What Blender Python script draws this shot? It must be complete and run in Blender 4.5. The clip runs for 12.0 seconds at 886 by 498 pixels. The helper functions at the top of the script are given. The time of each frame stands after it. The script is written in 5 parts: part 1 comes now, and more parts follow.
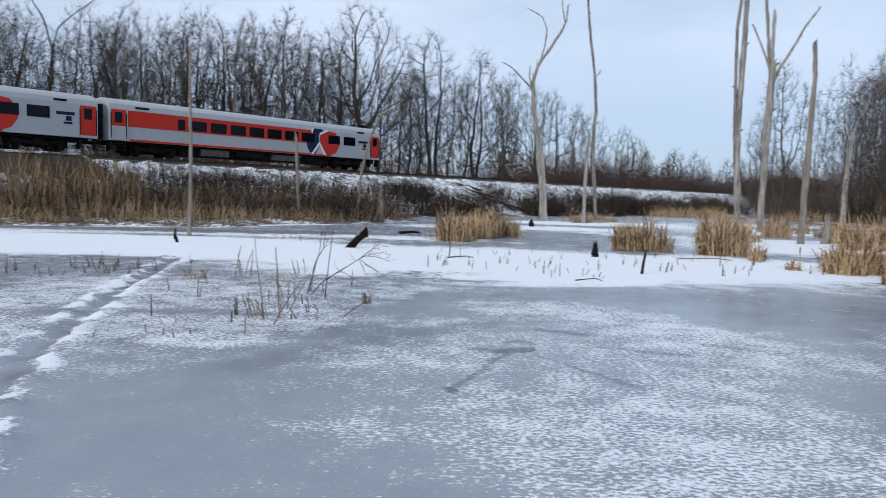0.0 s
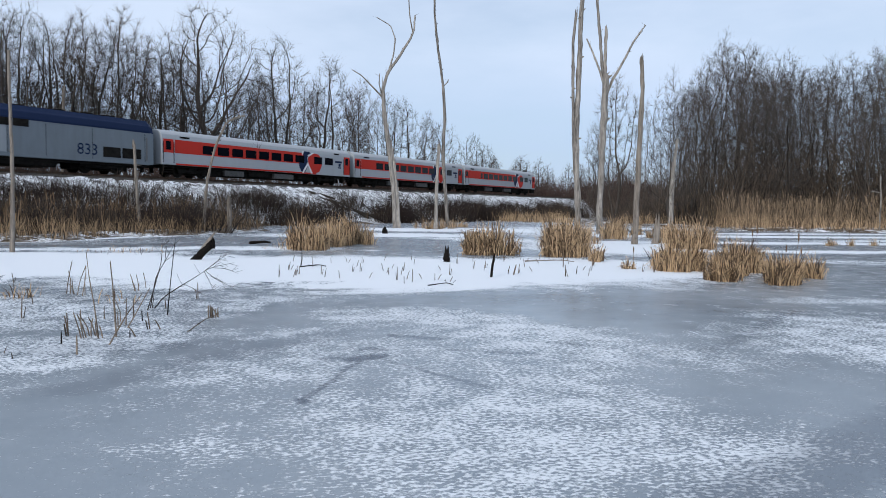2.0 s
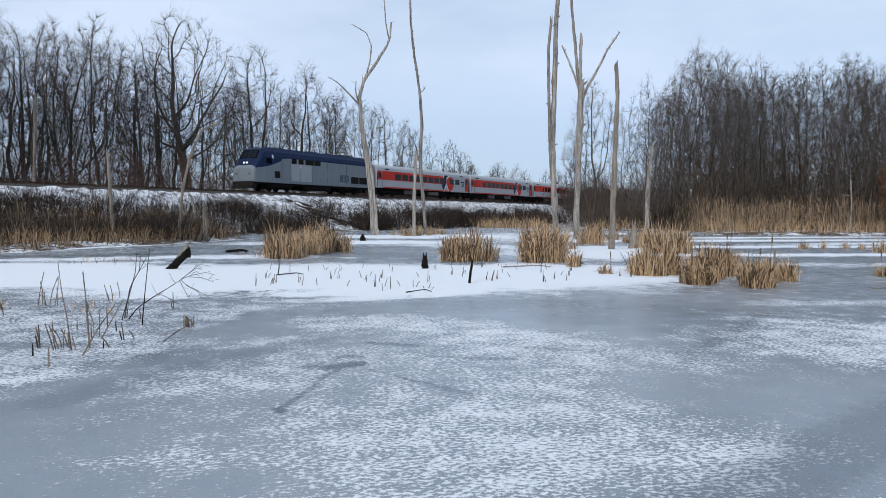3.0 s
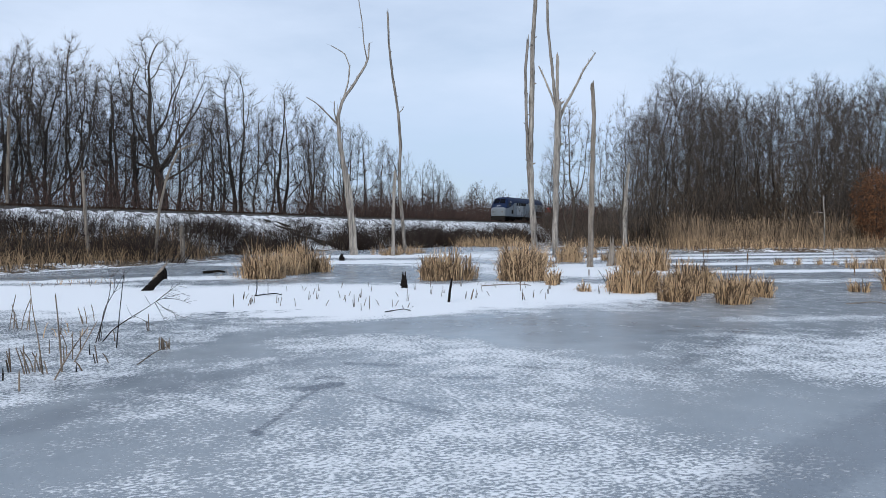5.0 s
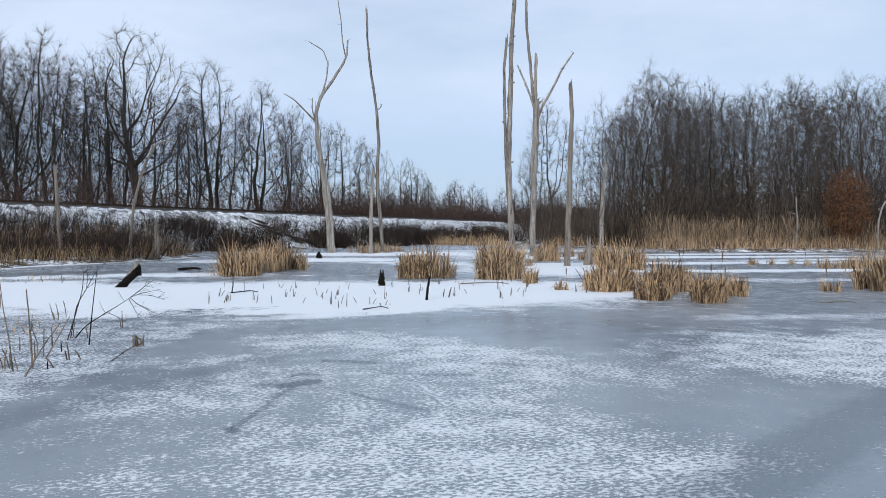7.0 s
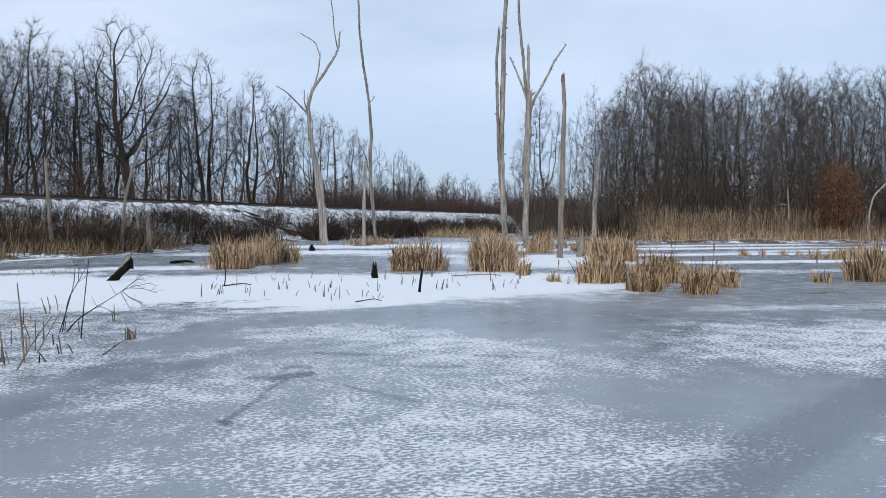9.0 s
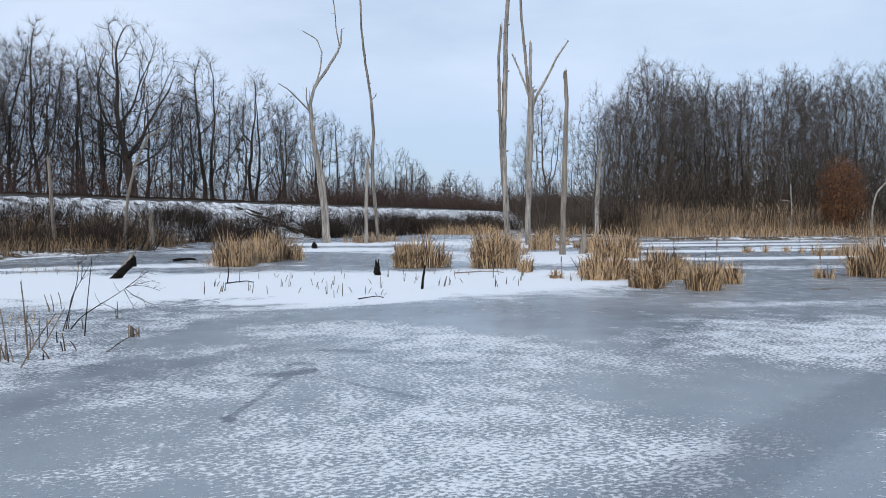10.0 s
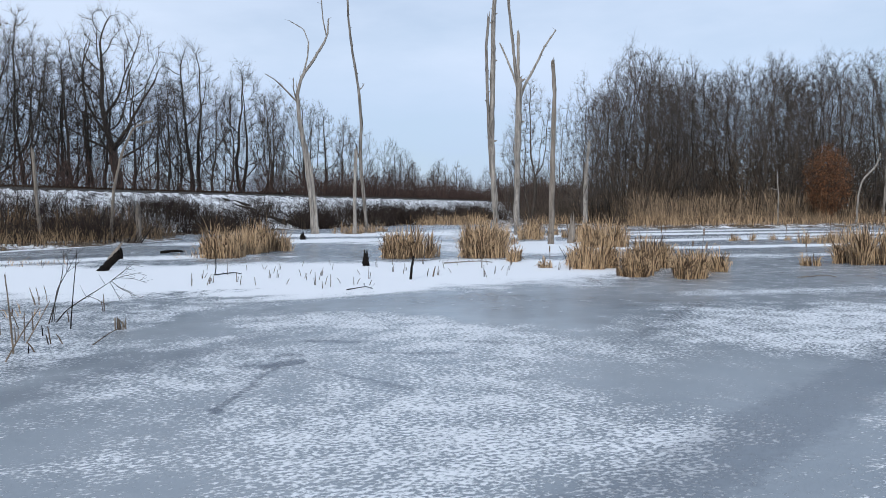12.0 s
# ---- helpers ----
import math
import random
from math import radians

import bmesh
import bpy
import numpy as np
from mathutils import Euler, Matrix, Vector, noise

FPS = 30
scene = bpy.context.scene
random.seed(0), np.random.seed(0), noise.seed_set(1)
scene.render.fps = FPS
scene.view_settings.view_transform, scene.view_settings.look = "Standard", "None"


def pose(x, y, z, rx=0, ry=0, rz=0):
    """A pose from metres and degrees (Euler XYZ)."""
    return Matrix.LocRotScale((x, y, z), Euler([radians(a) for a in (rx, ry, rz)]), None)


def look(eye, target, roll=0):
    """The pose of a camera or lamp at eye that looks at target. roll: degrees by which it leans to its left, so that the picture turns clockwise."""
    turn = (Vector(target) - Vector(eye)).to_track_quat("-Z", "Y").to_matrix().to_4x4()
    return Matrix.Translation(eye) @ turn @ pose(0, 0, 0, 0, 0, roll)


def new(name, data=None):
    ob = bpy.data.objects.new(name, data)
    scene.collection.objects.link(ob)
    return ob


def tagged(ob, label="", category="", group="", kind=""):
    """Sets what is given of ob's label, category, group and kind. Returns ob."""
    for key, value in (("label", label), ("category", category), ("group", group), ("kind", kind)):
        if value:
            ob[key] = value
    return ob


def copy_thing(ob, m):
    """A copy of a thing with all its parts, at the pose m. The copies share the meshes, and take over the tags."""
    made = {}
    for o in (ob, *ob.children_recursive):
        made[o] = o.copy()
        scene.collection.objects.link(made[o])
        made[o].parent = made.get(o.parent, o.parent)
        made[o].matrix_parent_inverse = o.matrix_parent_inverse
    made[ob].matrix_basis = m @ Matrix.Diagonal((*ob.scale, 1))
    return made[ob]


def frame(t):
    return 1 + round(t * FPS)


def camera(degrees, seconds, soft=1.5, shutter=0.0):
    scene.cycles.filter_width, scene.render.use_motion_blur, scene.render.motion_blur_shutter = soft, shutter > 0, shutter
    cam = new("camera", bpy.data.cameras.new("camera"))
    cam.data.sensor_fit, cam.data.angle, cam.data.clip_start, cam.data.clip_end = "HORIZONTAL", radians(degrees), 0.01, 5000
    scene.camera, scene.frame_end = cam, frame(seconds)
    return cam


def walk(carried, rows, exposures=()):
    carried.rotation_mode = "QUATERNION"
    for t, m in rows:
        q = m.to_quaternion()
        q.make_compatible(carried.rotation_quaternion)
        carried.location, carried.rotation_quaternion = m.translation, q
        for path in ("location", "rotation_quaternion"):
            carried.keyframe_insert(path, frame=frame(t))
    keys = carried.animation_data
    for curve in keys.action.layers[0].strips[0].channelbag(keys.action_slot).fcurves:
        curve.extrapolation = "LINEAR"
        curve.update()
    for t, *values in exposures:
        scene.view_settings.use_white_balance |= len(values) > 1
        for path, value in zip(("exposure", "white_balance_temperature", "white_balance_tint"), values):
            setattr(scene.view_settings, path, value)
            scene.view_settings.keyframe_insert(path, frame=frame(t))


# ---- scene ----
# ---- camera ----
cam = camera(61.52, 12.0, soft=0.8, shutter=0.1)
PATH = [
    (0.0, -0.065, -0.003, 1.614, -0.00, -3.94, -1.47),
    (0.1, -0.052, -0.002, 1.617, -3.43, -4.08, -1.17),
    (0.3, -0.043, -0.006, 1.616, -7.81, -4.16, -1.28),
    (0.5, -0.030, -0.008, 1.610, -9.73, -4.25, -1.33),
    (0.7, -0.032, -0.009, 1.608, -10.37, -4.05, -1.20),
    (1.0, -0.033, -0.008, 1.604, -10.71, -3.70, -1.05),
    (1.5, -0.031, -0.012, 1.608, -10.64, -3.51, -0.82),
    (2.0, -0.010, -0.016, 1.610, -11.20, -3.16, -0.60),
    (2.5, -0.000, -0.009, 1.603, -12.37, -2.81, -0.31),
    (3.0, 0.002, -0.008, 1.604, -12.89, -2.63, -0.11),
    (4.8, 0.002, -0.007, 1.591, -14.05, -1.27, 0.12),
    (5.0, 0.020, -0.000, 1.600, -14.47, -1.15, 0.28),
    (5.5, 0.017, -0.003, 1.593, -14.61, -0.91, -0.04),
    (6.0, 0.015, 0.011, 1.588, -15.07, -0.78, -0.23),
    (6.5, 0.017, 0.025, 1.581, -16.12, -1.18, -0.19),
    (7.0, 0.017, 0.018, 1.582, -16.18, -1.27, -0.07),
    (9.0, 0.024, 0.004, 1.582, -16.71, -1.87, 0.09),
    (9.5, 0.024, 0.002, 1.582, -16.60, -1.93, 0.21),
    (10.0, 0.021, 0.002, 1.576, -16.53, -2.08, 0.24),
    (10.5, 0.029, 0.008, 1.578, -16.72, -2.29, 0.36),
    (11.0, 0.037, 0.006, 1.575, -16.58, -2.50, 0.49),
    (11.5, 0.039, 0.008, 1.576, -16.89, -2.64, 0.56),
    (12.0, 0.041, 0.007, 1.571, -17.38, -2.83, 0.58),
]
walk(cam, [(t, pose(x, y, z, 90 + pitch, roll, yaw)) for t, x, y, z, yaw, pitch, roll in PATH])

# ---- sky, sun and exposure ----
SUN_EL, SUN_AZ = 24.0, 215.0            # degrees above the horizon; clockwise from straight ahead (y)
world = bpy.data.worlds.new("winter_sky")
scene.world = world
world.use_nodes = True
wn, wl = world.node_tree.nodes, world.node_tree.links
wn.clear()
sky = wn.new("ShaderNodeTexSky")
sky.sky_type, sky.sun_disc = "NISHITA", False
sky.sun_elevation, sky.sun_rotation = radians(SUN_EL), radians(SUN_AZ)
sky.air_density, sky.dust_density, sky.ozone_density = 1.0, 0.8, 2.2
tc = wn.new("ShaderNodeTexCoord")
cmap = wn.new("ShaderNodeMapping")
cmap.inputs["Scale"].default_value = (1.0, 1.0, 3.2)
cloud = wn.new("ShaderNodeTexNoise")
cloud.inputs["Scale"].default_value, cloud.inputs["Detail"].default_value, cloud.inputs["Roughness"].default_value = 1.7, 7, 0.55
cramp = wn.new("ShaderNodeValToRGB")
cramp.color_ramp.elements[0].position, cramp.color_ramp.elements[1].position = 0.36, 0.66
cramp.color_ramp.elements[0].color, cramp.color_ramp.elements[1].color = (0.45, 0.45, 0.45, 1), (0.9, 0.9, 0.9, 1)
cmix = wn.new("ShaderNodeMix")
cmix.data_type = "RGBA"
cup = wn.new("ShaderNodeSeparateXYZ")               # the cloud sheet thins and turns bluer towards the horizon
crise = wn.new("ShaderNodeMapRange")
crise.interpolation_type = "SMOOTHSTEP"
crise.inputs["From Min"].default_value, crise.inputs["From Max"].default_value = 0.02, 0.24
ctint = wn.new("ShaderNodeMix")
ctint.data_type = "RGBA"
ctint.inputs["A"].default_value, ctint.inputs["B"].default_value = (4.7, 6.1, 8.7, 1), (6.85, 8.0, 9.95, 1)
wl.new(tc.outputs["Generated"], cup.inputs["Vector"])
wl.new(cup.outputs["Z"], crise.inputs["Value"])
wl.new(crise.outputs["Result"], ctint.inputs["Factor"])
wl.new(ctint.outputs["Result"], cmix.inputs["B"])
wbg, wout = wn.new("ShaderNodeBackground"), wn.new("ShaderNodeOutputWorld")
wbg.inputs["Strength"].default_value = 0.105
wl.new(tc.outputs["Generated"], cmap.inputs["Vector"])
wl.new(cmap.outputs["Vector"], cloud.inputs["Vector"])
wl.new(cloud.outputs["Fac"], cramp.inputs["Fac"])
wl.new(cramp.outputs["Color"], cmix.inputs["Factor"])
wl.new(sky.outputs["Color"], cmix.inputs["A"])
wl.new(cmix.outputs["Result"], wbg.inputs["Color"])
wl.new(wbg.outputs["Background"], wout.inputs["Surface"])
sun = new("sun", bpy.data.lights.new("sun", "SUN"))
sun.data.energy, sun.data.angle, sun.data.color = 1.7, radians(12), (1.0, 0.97, 0.92)
saz = radians(SUN_AZ)
sun.matrix_world = look((math.sin(saz) * 80, math.cos(saz) * 80, 80 * math.tan(radians(SUN_EL))), (0, 0, 0))
scene.view_settings.exposure = 0.0

# ---- materials ----
def material(name, rough=0.8, metal=0.0, spec=0.4):
    m = bpy.data.materials.new(name)
    m.use_nodes = True
    b = m.node_tree.nodes["Principled BSDF"]
    b.inputs["Roughness"].default_value, b.inputs["Metallic"].default_value = rough, metal
    b.inputs["Specular IOR Level"].default_value = spec
    return m, m.node_tree.nodes, m.node_tree.links, b


def noise_node(n, l, scale, detail=4, rough=0.6, coord="Object", stretch=(1, 1, 1)):
    c, mp, t = n.new("ShaderNodeTexCoord"), n.new("ShaderNodeMapping"), n.new("ShaderNodeTexNoise")
    mp.inputs["Scale"].default_value = stretch
    t.inputs["Scale"].default_value, t.inputs["Detail"].default_value, t.inputs["Roughness"].default_value = scale, detail, rough
    l.new(c.outputs[coord], mp.inputs["Vector"])
    l.new(mp.outputs["Vector"], t.inputs["Vector"])
    return t.outputs["Fac"]


def ramp(n, l, fac, stops):
    r = n.new("ShaderNodeValToRGB")
    e = r.color_ramp.elements
    while len(e) < len(stops):
        e.new(0.5)
    for k, (p, c) in enumerate(stops):
        e[k].position, e[k].color = p, (*c, 1) if len(c) == 3 else c
    l.new(fac, r.inputs["Fac"])
    return r.outputs["Color"]


def mixed(n, l, fac, a, b, blend="MIX"):
    m = n.new("ShaderNodeMix")
    m.data_type, m.blend_type = "RGBA", blend
    for key, v in (("Factor", fac), ("A", a), ("B", b)):
        if isinstance(v, (int, float)):
            m.inputs[key].default_value = v
        elif isinstance(v, tuple):
            m.inputs[key].default_value = (*v, 1)
        else:
            l.new(v, m.inputs[key])
    return m.outputs["Result"]


def bumped(n, l, b, height, strength=0.3, distance=0.02):
    k = n.new("ShaderNodeBump")
    k.inputs["Strength"].default_value, k.inputs["Distance"].default_value = strength, distance
    l.new(height, k.inputs["Height"])
    l.new(k.outputs["Normal"], b.inputs["Normal"])


def calc(n, l, op, a, b=0.0, c=0.0):
    m = n.new("ShaderNodeMath")
    m.operation = op
    for k, v in enumerate((a, b, c)):
        if isinstance(v, (int, float)):
            m.inputs[k].default_value = v
        else:
            l.new(v, m.inputs[k])
    return m.outputs[0]


def plain_mat(name, lo, hi, scale=3.0, rough=0.8, metal=0.0, spec=0.4, bump=0.2, stretch=(1, 1, 1), fine=30.0, islands=0.0):
    """Colour between lo and hi by a coarse and a fine noise, with relief; islands: variation from piece to piece."""
    m, n, l, b = material(name, rough, metal, spec)
    big = noise_node(n, l, scale, 4, 0.6, "Object", stretch)
    small = noise_node(n, l, fine, 3, 0.6, "Object", stretch)
    f = calc(n, l, "MULTIPLY_ADD", small, 0.45, calc(n, l, "MULTIPLY", big, 0.6))
    if islands:
        g = n.new("ShaderNodeNewGeometry")
        f = calc(n, l, "MULTIPLY_ADD", calc(n, l, "SUBTRACT", g.outputs["Random Per Island"], 0.5), islands, f)
    o = n.new("ShaderNodeObjectInfo")
    f = calc(n, l, "MULTIPLY_ADD", calc(n, l, "SUBTRACT", o.outputs["Random"], 0.5), 0.12, f)
    l.new(ramp(n, l, f, [(0.36, lo), (0.66, hi)]), b.inputs["Base Color"])
    if bump:
        bumped(n, l, b, f, bump, 0.02)
    return m


# Dark marks painted into the ice: refrozen crack lines, thaw holes, a shadow band, broad dark bands; from x, y to x, y,
# half width, strength.
ICE_MARKS = [(0.58, 7.8, 0.88, 7.93, 0.18, 1.0), (0.78, 8.35, 0.95, 8.3, 0.10, 0.8), (0.62, 7.7, 0.06, 6.22, 0.055, 0.75), (0.04, 6.2, 0.06, 6.13, 0.085, 1.0), (0.95, 7.7, 1.75, 6.3, 0.05, 0.6), (0.3, 7.9, 0.42, 7.95, 0.07, 0.7),
          # Half width 0.44: a shadow band painted bluish dark; last two: broad darker bands.
          (1.2, 9.25, 1.7, 8.95, 0.12, 0.75), (1.66, 8.2, 2.62, 7.86, 0.075, 0.65), (2.95, 8.5, 3.5, 8.2, 0.10, 0.45), (9.0, 7.0, 1.5, 3.13, 0.44, 0.5), (7.9, 10.6, 4.6, 7.6, 0.14, 0.35), (-1.9, 6.9, 0.5, 9.6, 0.35, 0.35), (-4.6, 8.6, -0.6, 8.9, 0.4, 0.3)]


def dark_marks(n, l):
    """How much of a dark mark lies at a place, 0 to 1."""
    c, sep = n.new("ShaderNodeTexCoord"), n.new("ShaderNodeSeparateXYZ")
    l.new(c.outputs["Object"], sep.inputs["Vector"])
    w1, w2, rag = noise_node(n, l, 1.6, 3), noise_node(n, l, 1.9, 3), noise_node(n, l, 14.0, 4, 0.7)
    x = calc(n, l, "ADD", sep.outputs["X"], calc(n, l, "MULTIPLY", calc(n, l, "SUBTRACT", w1, 0.5), 0.36))
    y = calc(n, l, "ADD", sep.outputs["Y"], calc(n, l, "MULTIPLY", calc(n, l, "SUBTRACT", w2, 0.5), 0.36))
    out = 0.0
    for ax, ay, bx, by, wide, k in ICE_MARKS:
        ux, uy = bx - ax, by - ay
        m = ux * ux + uy * uy
        t = calc(n, l, "ADD", calc(n, l, "MULTIPLY_ADD", x, ux / m, -(ax * ux + ay * uy) / m), calc(n, l, "MULTIPLY", y, uy / m))
        t = calc(n, l, "MAXIMUM", calc(n, l, "MINIMUM", t, 1.0), 0.0)
        dx = calc(n, l, "SUBTRACT", x, calc(n, l, "MULTIPLY_ADD", t, ux, ax))
        dy = calc(n, l, "SUBTRACT", y, calc(n, l, "MULTIPLY_ADD", t, uy, ay))
        d = calc(n, l, "SQRT", calc(n, l, "ADD", calc(n, l, "MULTIPLY", dx, dx), calc(n, l, "MULTIPLY", dy, dy)))
        d = calc(n, l, "ADD", calc(n, l, "DIVIDE", d, wide), calc(n, l, "MULTIPLY", calc(n, l, "SUBTRACT", rag, 0.5), 1.7))
        r = n.new("ShaderNodeMapRange")
        r.interpolation_type = "SMOOTHSTEP"
        r.inputs["From Min"].default_value, r.inputs["From Max"].default_value = 0.45, 1.15
        r.inputs["To Min"].default_value, r.inputs["To Max"].default_value = k, 0.0
        l.new(d, r.inputs["Value"])
        out = calc(n, l, "MAXIMUM", out, r.outputs["Result"])
    return out


def ice_mat():
    """Grey pond ice; the mesh attribute 'snow' says how much wind-blown snow and frost lies on it."""
    m, n, l, b = material("pond_ice", 0.3, 0.0, 0.45)
    a = n.new("ShaderNodeAttribute")
    a.attribute_name = "snow"
    fine = noise_node(n, l, 29.0, 5, 0.62, "Object", (0.7, 1.0, 1.0))
    mid = noise_node(n, l, 2.2, 5, 0.6)
    large = noise_node(n, l, 0.35, 4, 0.55)
    s = calc(n, l, "ADD", a.outputs["Fac"], calc(n, l, "MULTIPLY", calc(n, l, "SUBTRACT", fine, 0.5), 2.0))
    s = calc(n, l, "ADD", s, calc(n, l, "MULTIPLY", calc(n, l, "SUBTRACT", mid, 0.5), 0.75))
    cover = n.new("ShaderNodeMapRange")
    cover.interpolation_type = "SMOOTHSTEP"
    cover.inputs["From Min"].default_value, cover.inputs["From Max"].default_value = 0.46, 0.76
    l.new(s, cover.inputs["Value"])
    fac = cover.outputs["Result"]
    tint = calc(n, l, "ADD", calc(n, l, "MULTIPLY", mid, 0.4), calc(n, l, "MULTIPLY", large, 0.6))
    ice = ramp(n, l, tint, [(0.3, (0.2, 0.235, 0.265)), (0.5, (0.275, 0.308, 0.335)), (0.72, (0.365, 0.396, 0.418))])
    clear = n.new("ShaderNodeMapRange")
    clear.interpolation_type = "SMOOTHSTEP"
    clear.inputs["From Min"].default_value, clear.inputs["From Max"].default_value = -0.8, 0.25
    clear.inputs["To Min"].default_value, clear.inputs["To Max"].default_value = 0.42, 1.0
    l.new(a.outputs["Fac"], clear.inputs["Value"])
    ice = mixed(n, l, 1.0, ice, clear.outputs["Result"], "MULTIPLY")
    dark = dark_marks(n, l)
    fac = calc(n, l, "MULTIPLY", fac, calc(n, l, "SUBTRACT", 1.0, calc(n, l, "MULTIPLY", dark, 0.85)))
    ice = mixed(n, l, calc(n, l, "MULTIPLY", dark, 0.95), ice, (0.055, 0.072, 0.1))
    l.new(mixed(n, l, fac, ice, (0.9, 0.915, 0.93)), b.inputs["Base Color"])
    l.new(calc(n, l, "MULTIPLY_ADD", fac, 0.5, calc(n, l, "MULTIPLY_ADD", mid, 0.22, 0.13)), b.inputs["Roughness"])
    bumped(n, l, b, calc(n, l, "ADD", fac, calc(n, l, "MULTIPLY", fine, 0.2)), 0.35, 0.012)
    return m


def snowy_mat(name, dark, light, amount, scale=2.0):
    """Ground with broken snow on it."""
    m, n, l, b = material(name, 0.9, 0.0, 0.2)
    big, small = noise_node(n, l, scale * 0.35, 4, 0.6), noise_node(n, l, scale * 2.4, 5, 0.7)
    soil = ramp(n, l, noise_node(n, l, scale * 3, 4), [(0.3, dark), (0.7, light)])
    f = calc(n, l, "ADD", calc(n, l, "MULTIPLY", big, 0.45), calc(n, l, "MULTIPLY", small, 0.55))
    fac = ramp(n, l, f, [(max(0.02, 0.60 - amount), (0, 0, 0)), (min(0.98, 0.68 - amount), (1, 1, 1))])
    l.new(mixed(n, l, fac, soil, (0.9, 0.915, 0.93)), b.inputs["Base Color"])
    bumped(n, l, b, f, 0.7, 0.12)
    return m


def paint(name, col, rough=0.35, dirt=0.35, metal=0.0):
    """Weathered vehicle paint: vertical streaks and road dirt."""
    m, n, l, b = material(name, rough, metal, 0.5)
    streak = noise_node(n, l, 2.5, 5, 0.65, "Object", (1, 1, 0.18))
    grime = noise_node(n, l, 0.7, 4)
    f = calc(n, l, "MULTIPLY", calc(n, l, "ADD", calc(n, l, "MULTIPLY", streak, 0.6), calc(n, l, "MULTIPLY", grime, 0.4)), dirt * 1.3)
    dark = tuple(c * 0.45 + 0.02 for c in col)
    l.new(mixed(n, l, f, col, dark), b.inputs["Base Color"])
    l.new(calc(n, l, "MULTIPLY_ADD", streak, 0.3, rough), b.inputs["Roughness"])
    return m


ICE = ice_mat()
MARSH = snowy_mat("frozen_marsh_soil", (0.05, 0.035, 0.022), (0.16, 0.115, 0.07), 0.10, 1.6)
SLOPE = snowy_mat("snow_on_ballast_slope", (0.02, 0.018, 0.016), (0.10, 0.085, 0.075), 0.165, 4.2)
BALLAST = snowy_mat("dark_track_ballast", (0.035, 0.032, 0.03), (0.12, 0.11, 0.1), -0.02, 4)
STAINED = plain_mat("stained_concrete", (0.055, 0.042, 0.031), (0.19, 0.15, 0.115), 0.8, 0.9, bump=0.5, stretch=(1, 1, 0.35))
COPING = snowy_mat("snowy_concrete", (0.08, 0.065, 0.05), (0.2, 0.17, 0.14), 0.12, 3.0)
RAIL = plain_mat("rusty_rail_steel", (0.05, 0.03, 0.02), (0.12, 0.075, 0.05), 4, 0.5, 0.7)
TIE = plain_mat("creosoted_tie", (0.02, 0.016, 0.013), (0.06, 0.05, 0.04), 5, 0.85, stretch=(1, 0.1, 1))
DEADWOOD = plain_mat("bleached_dead_wood", (0.06, 0.052, 0.046), (0.44, 0.40, 0.355), 1.6, 0.85, bump=0.9, stretch=(5, 5, 0.5), fine=9)
GREYWOOD = plain_mat("weathered_grey_wood", (0.07, 0.058, 0.048), (0.29, 0.25, 0.21), 1.6, 0.85, bump=0.9, stretch=(5, 5, 0.5), fine=9)
DARKWOOD = plain_mat("wet_rotten_wood", (0.0025, 0.002, 0.002), (0.013, 0.01, 0.008), 4, 0.85, spec=0.12, bump=0.8, stretch=(3, 3, 0.6))
BARK = plain_mat("dark_winter_bark", (0.014, 0.011, 0.009), (0.065, 0.052, 0.044), 1.5, 0.9, bump=0.5, stretch=(4, 4, 0.6))
BARKGREY = plain_mat("grey_winter_bark", (0.028, 0.023, 0.019), (0.11, 0.09, 0.075), 1.5, 0.9, bump=0.5, stretch=(4, 4, 0.6))
TWIG = plain_mat("dark_bare_twigs", (0.011, 0.0098, 0.009), (0.047, 0.041, 0.037), 0.5, 0.9, bump=0, islands=0.5)
TWIGBROWN = plain_mat("brown_bare_twigs", (0.028, 0.0238, 0.0212), (0.115, 0.097, 0.085), 0.5, 0.9, bump=0, islands=0.5)
BRUSH = plain_mat("brown_brush_twigs", (0.009, 0.006, 0.0045), (0.038, 0.023, 0.017), 0.9, 0.9, bump=0, islands=0.5)
THICKET = plain_mat("red_brown_thicket_twigs", (0.02, 0.0125, 0.01), (0.095, 0.058, 0.047), 0.9, 0.9, bump=0, islands=0.5)
BRUSHPALE = plain_mat("grey_brush_twigs", (0.025, 0.019, 0.015), (0.12, 0.092, 0.07), 0.9, 0.9, bump=0, islands=0.5)
REED = plain_mat("dry_cattail_straw", (0.07, 0.041, 0.022), (0.6, 0.42, 0.25), 1.1, 0.75, bump=0, islands=0.75)
PHRAG = plain_mat("dry_reed_grass", (0.085, 0.06, 0.04), (0.43, 0.31, 0.2), 0.6, 0.8, bump=0, islands=0.6)
BEDREED = plain_mat("bedded_cattail_straw", (0.03, 0.019, 0.011), (0.37, 0.255, 0.148), 0.7, 0.8, bump=0, islands=0.8)
DULLREED = plain_mat("weathered_brown_reeds", (0.026, 0.0165, 0.010), (0.25, 0.165, 0.095), 0.6, 0.85, bump=0, islands=0.7)
SEED = plain_mat("cattail_seed_head", (0.07, 0.04, 0.022), (0.2, 0.125, 0.07), 5, 0.95, bump=0.3)
BUSHBARK = plain_mat("dark_bush_bark", (0.01, 0.008, 0.007), (0.06, 0.047, 0.038), 6, 0.85, bump=0.2)
STRAW = plain_mat("bleached_straw_stem", (0.045, 0.035, 0.027), (0.27, 0.21, 0.155), 5, 0.8, bump=0.2)
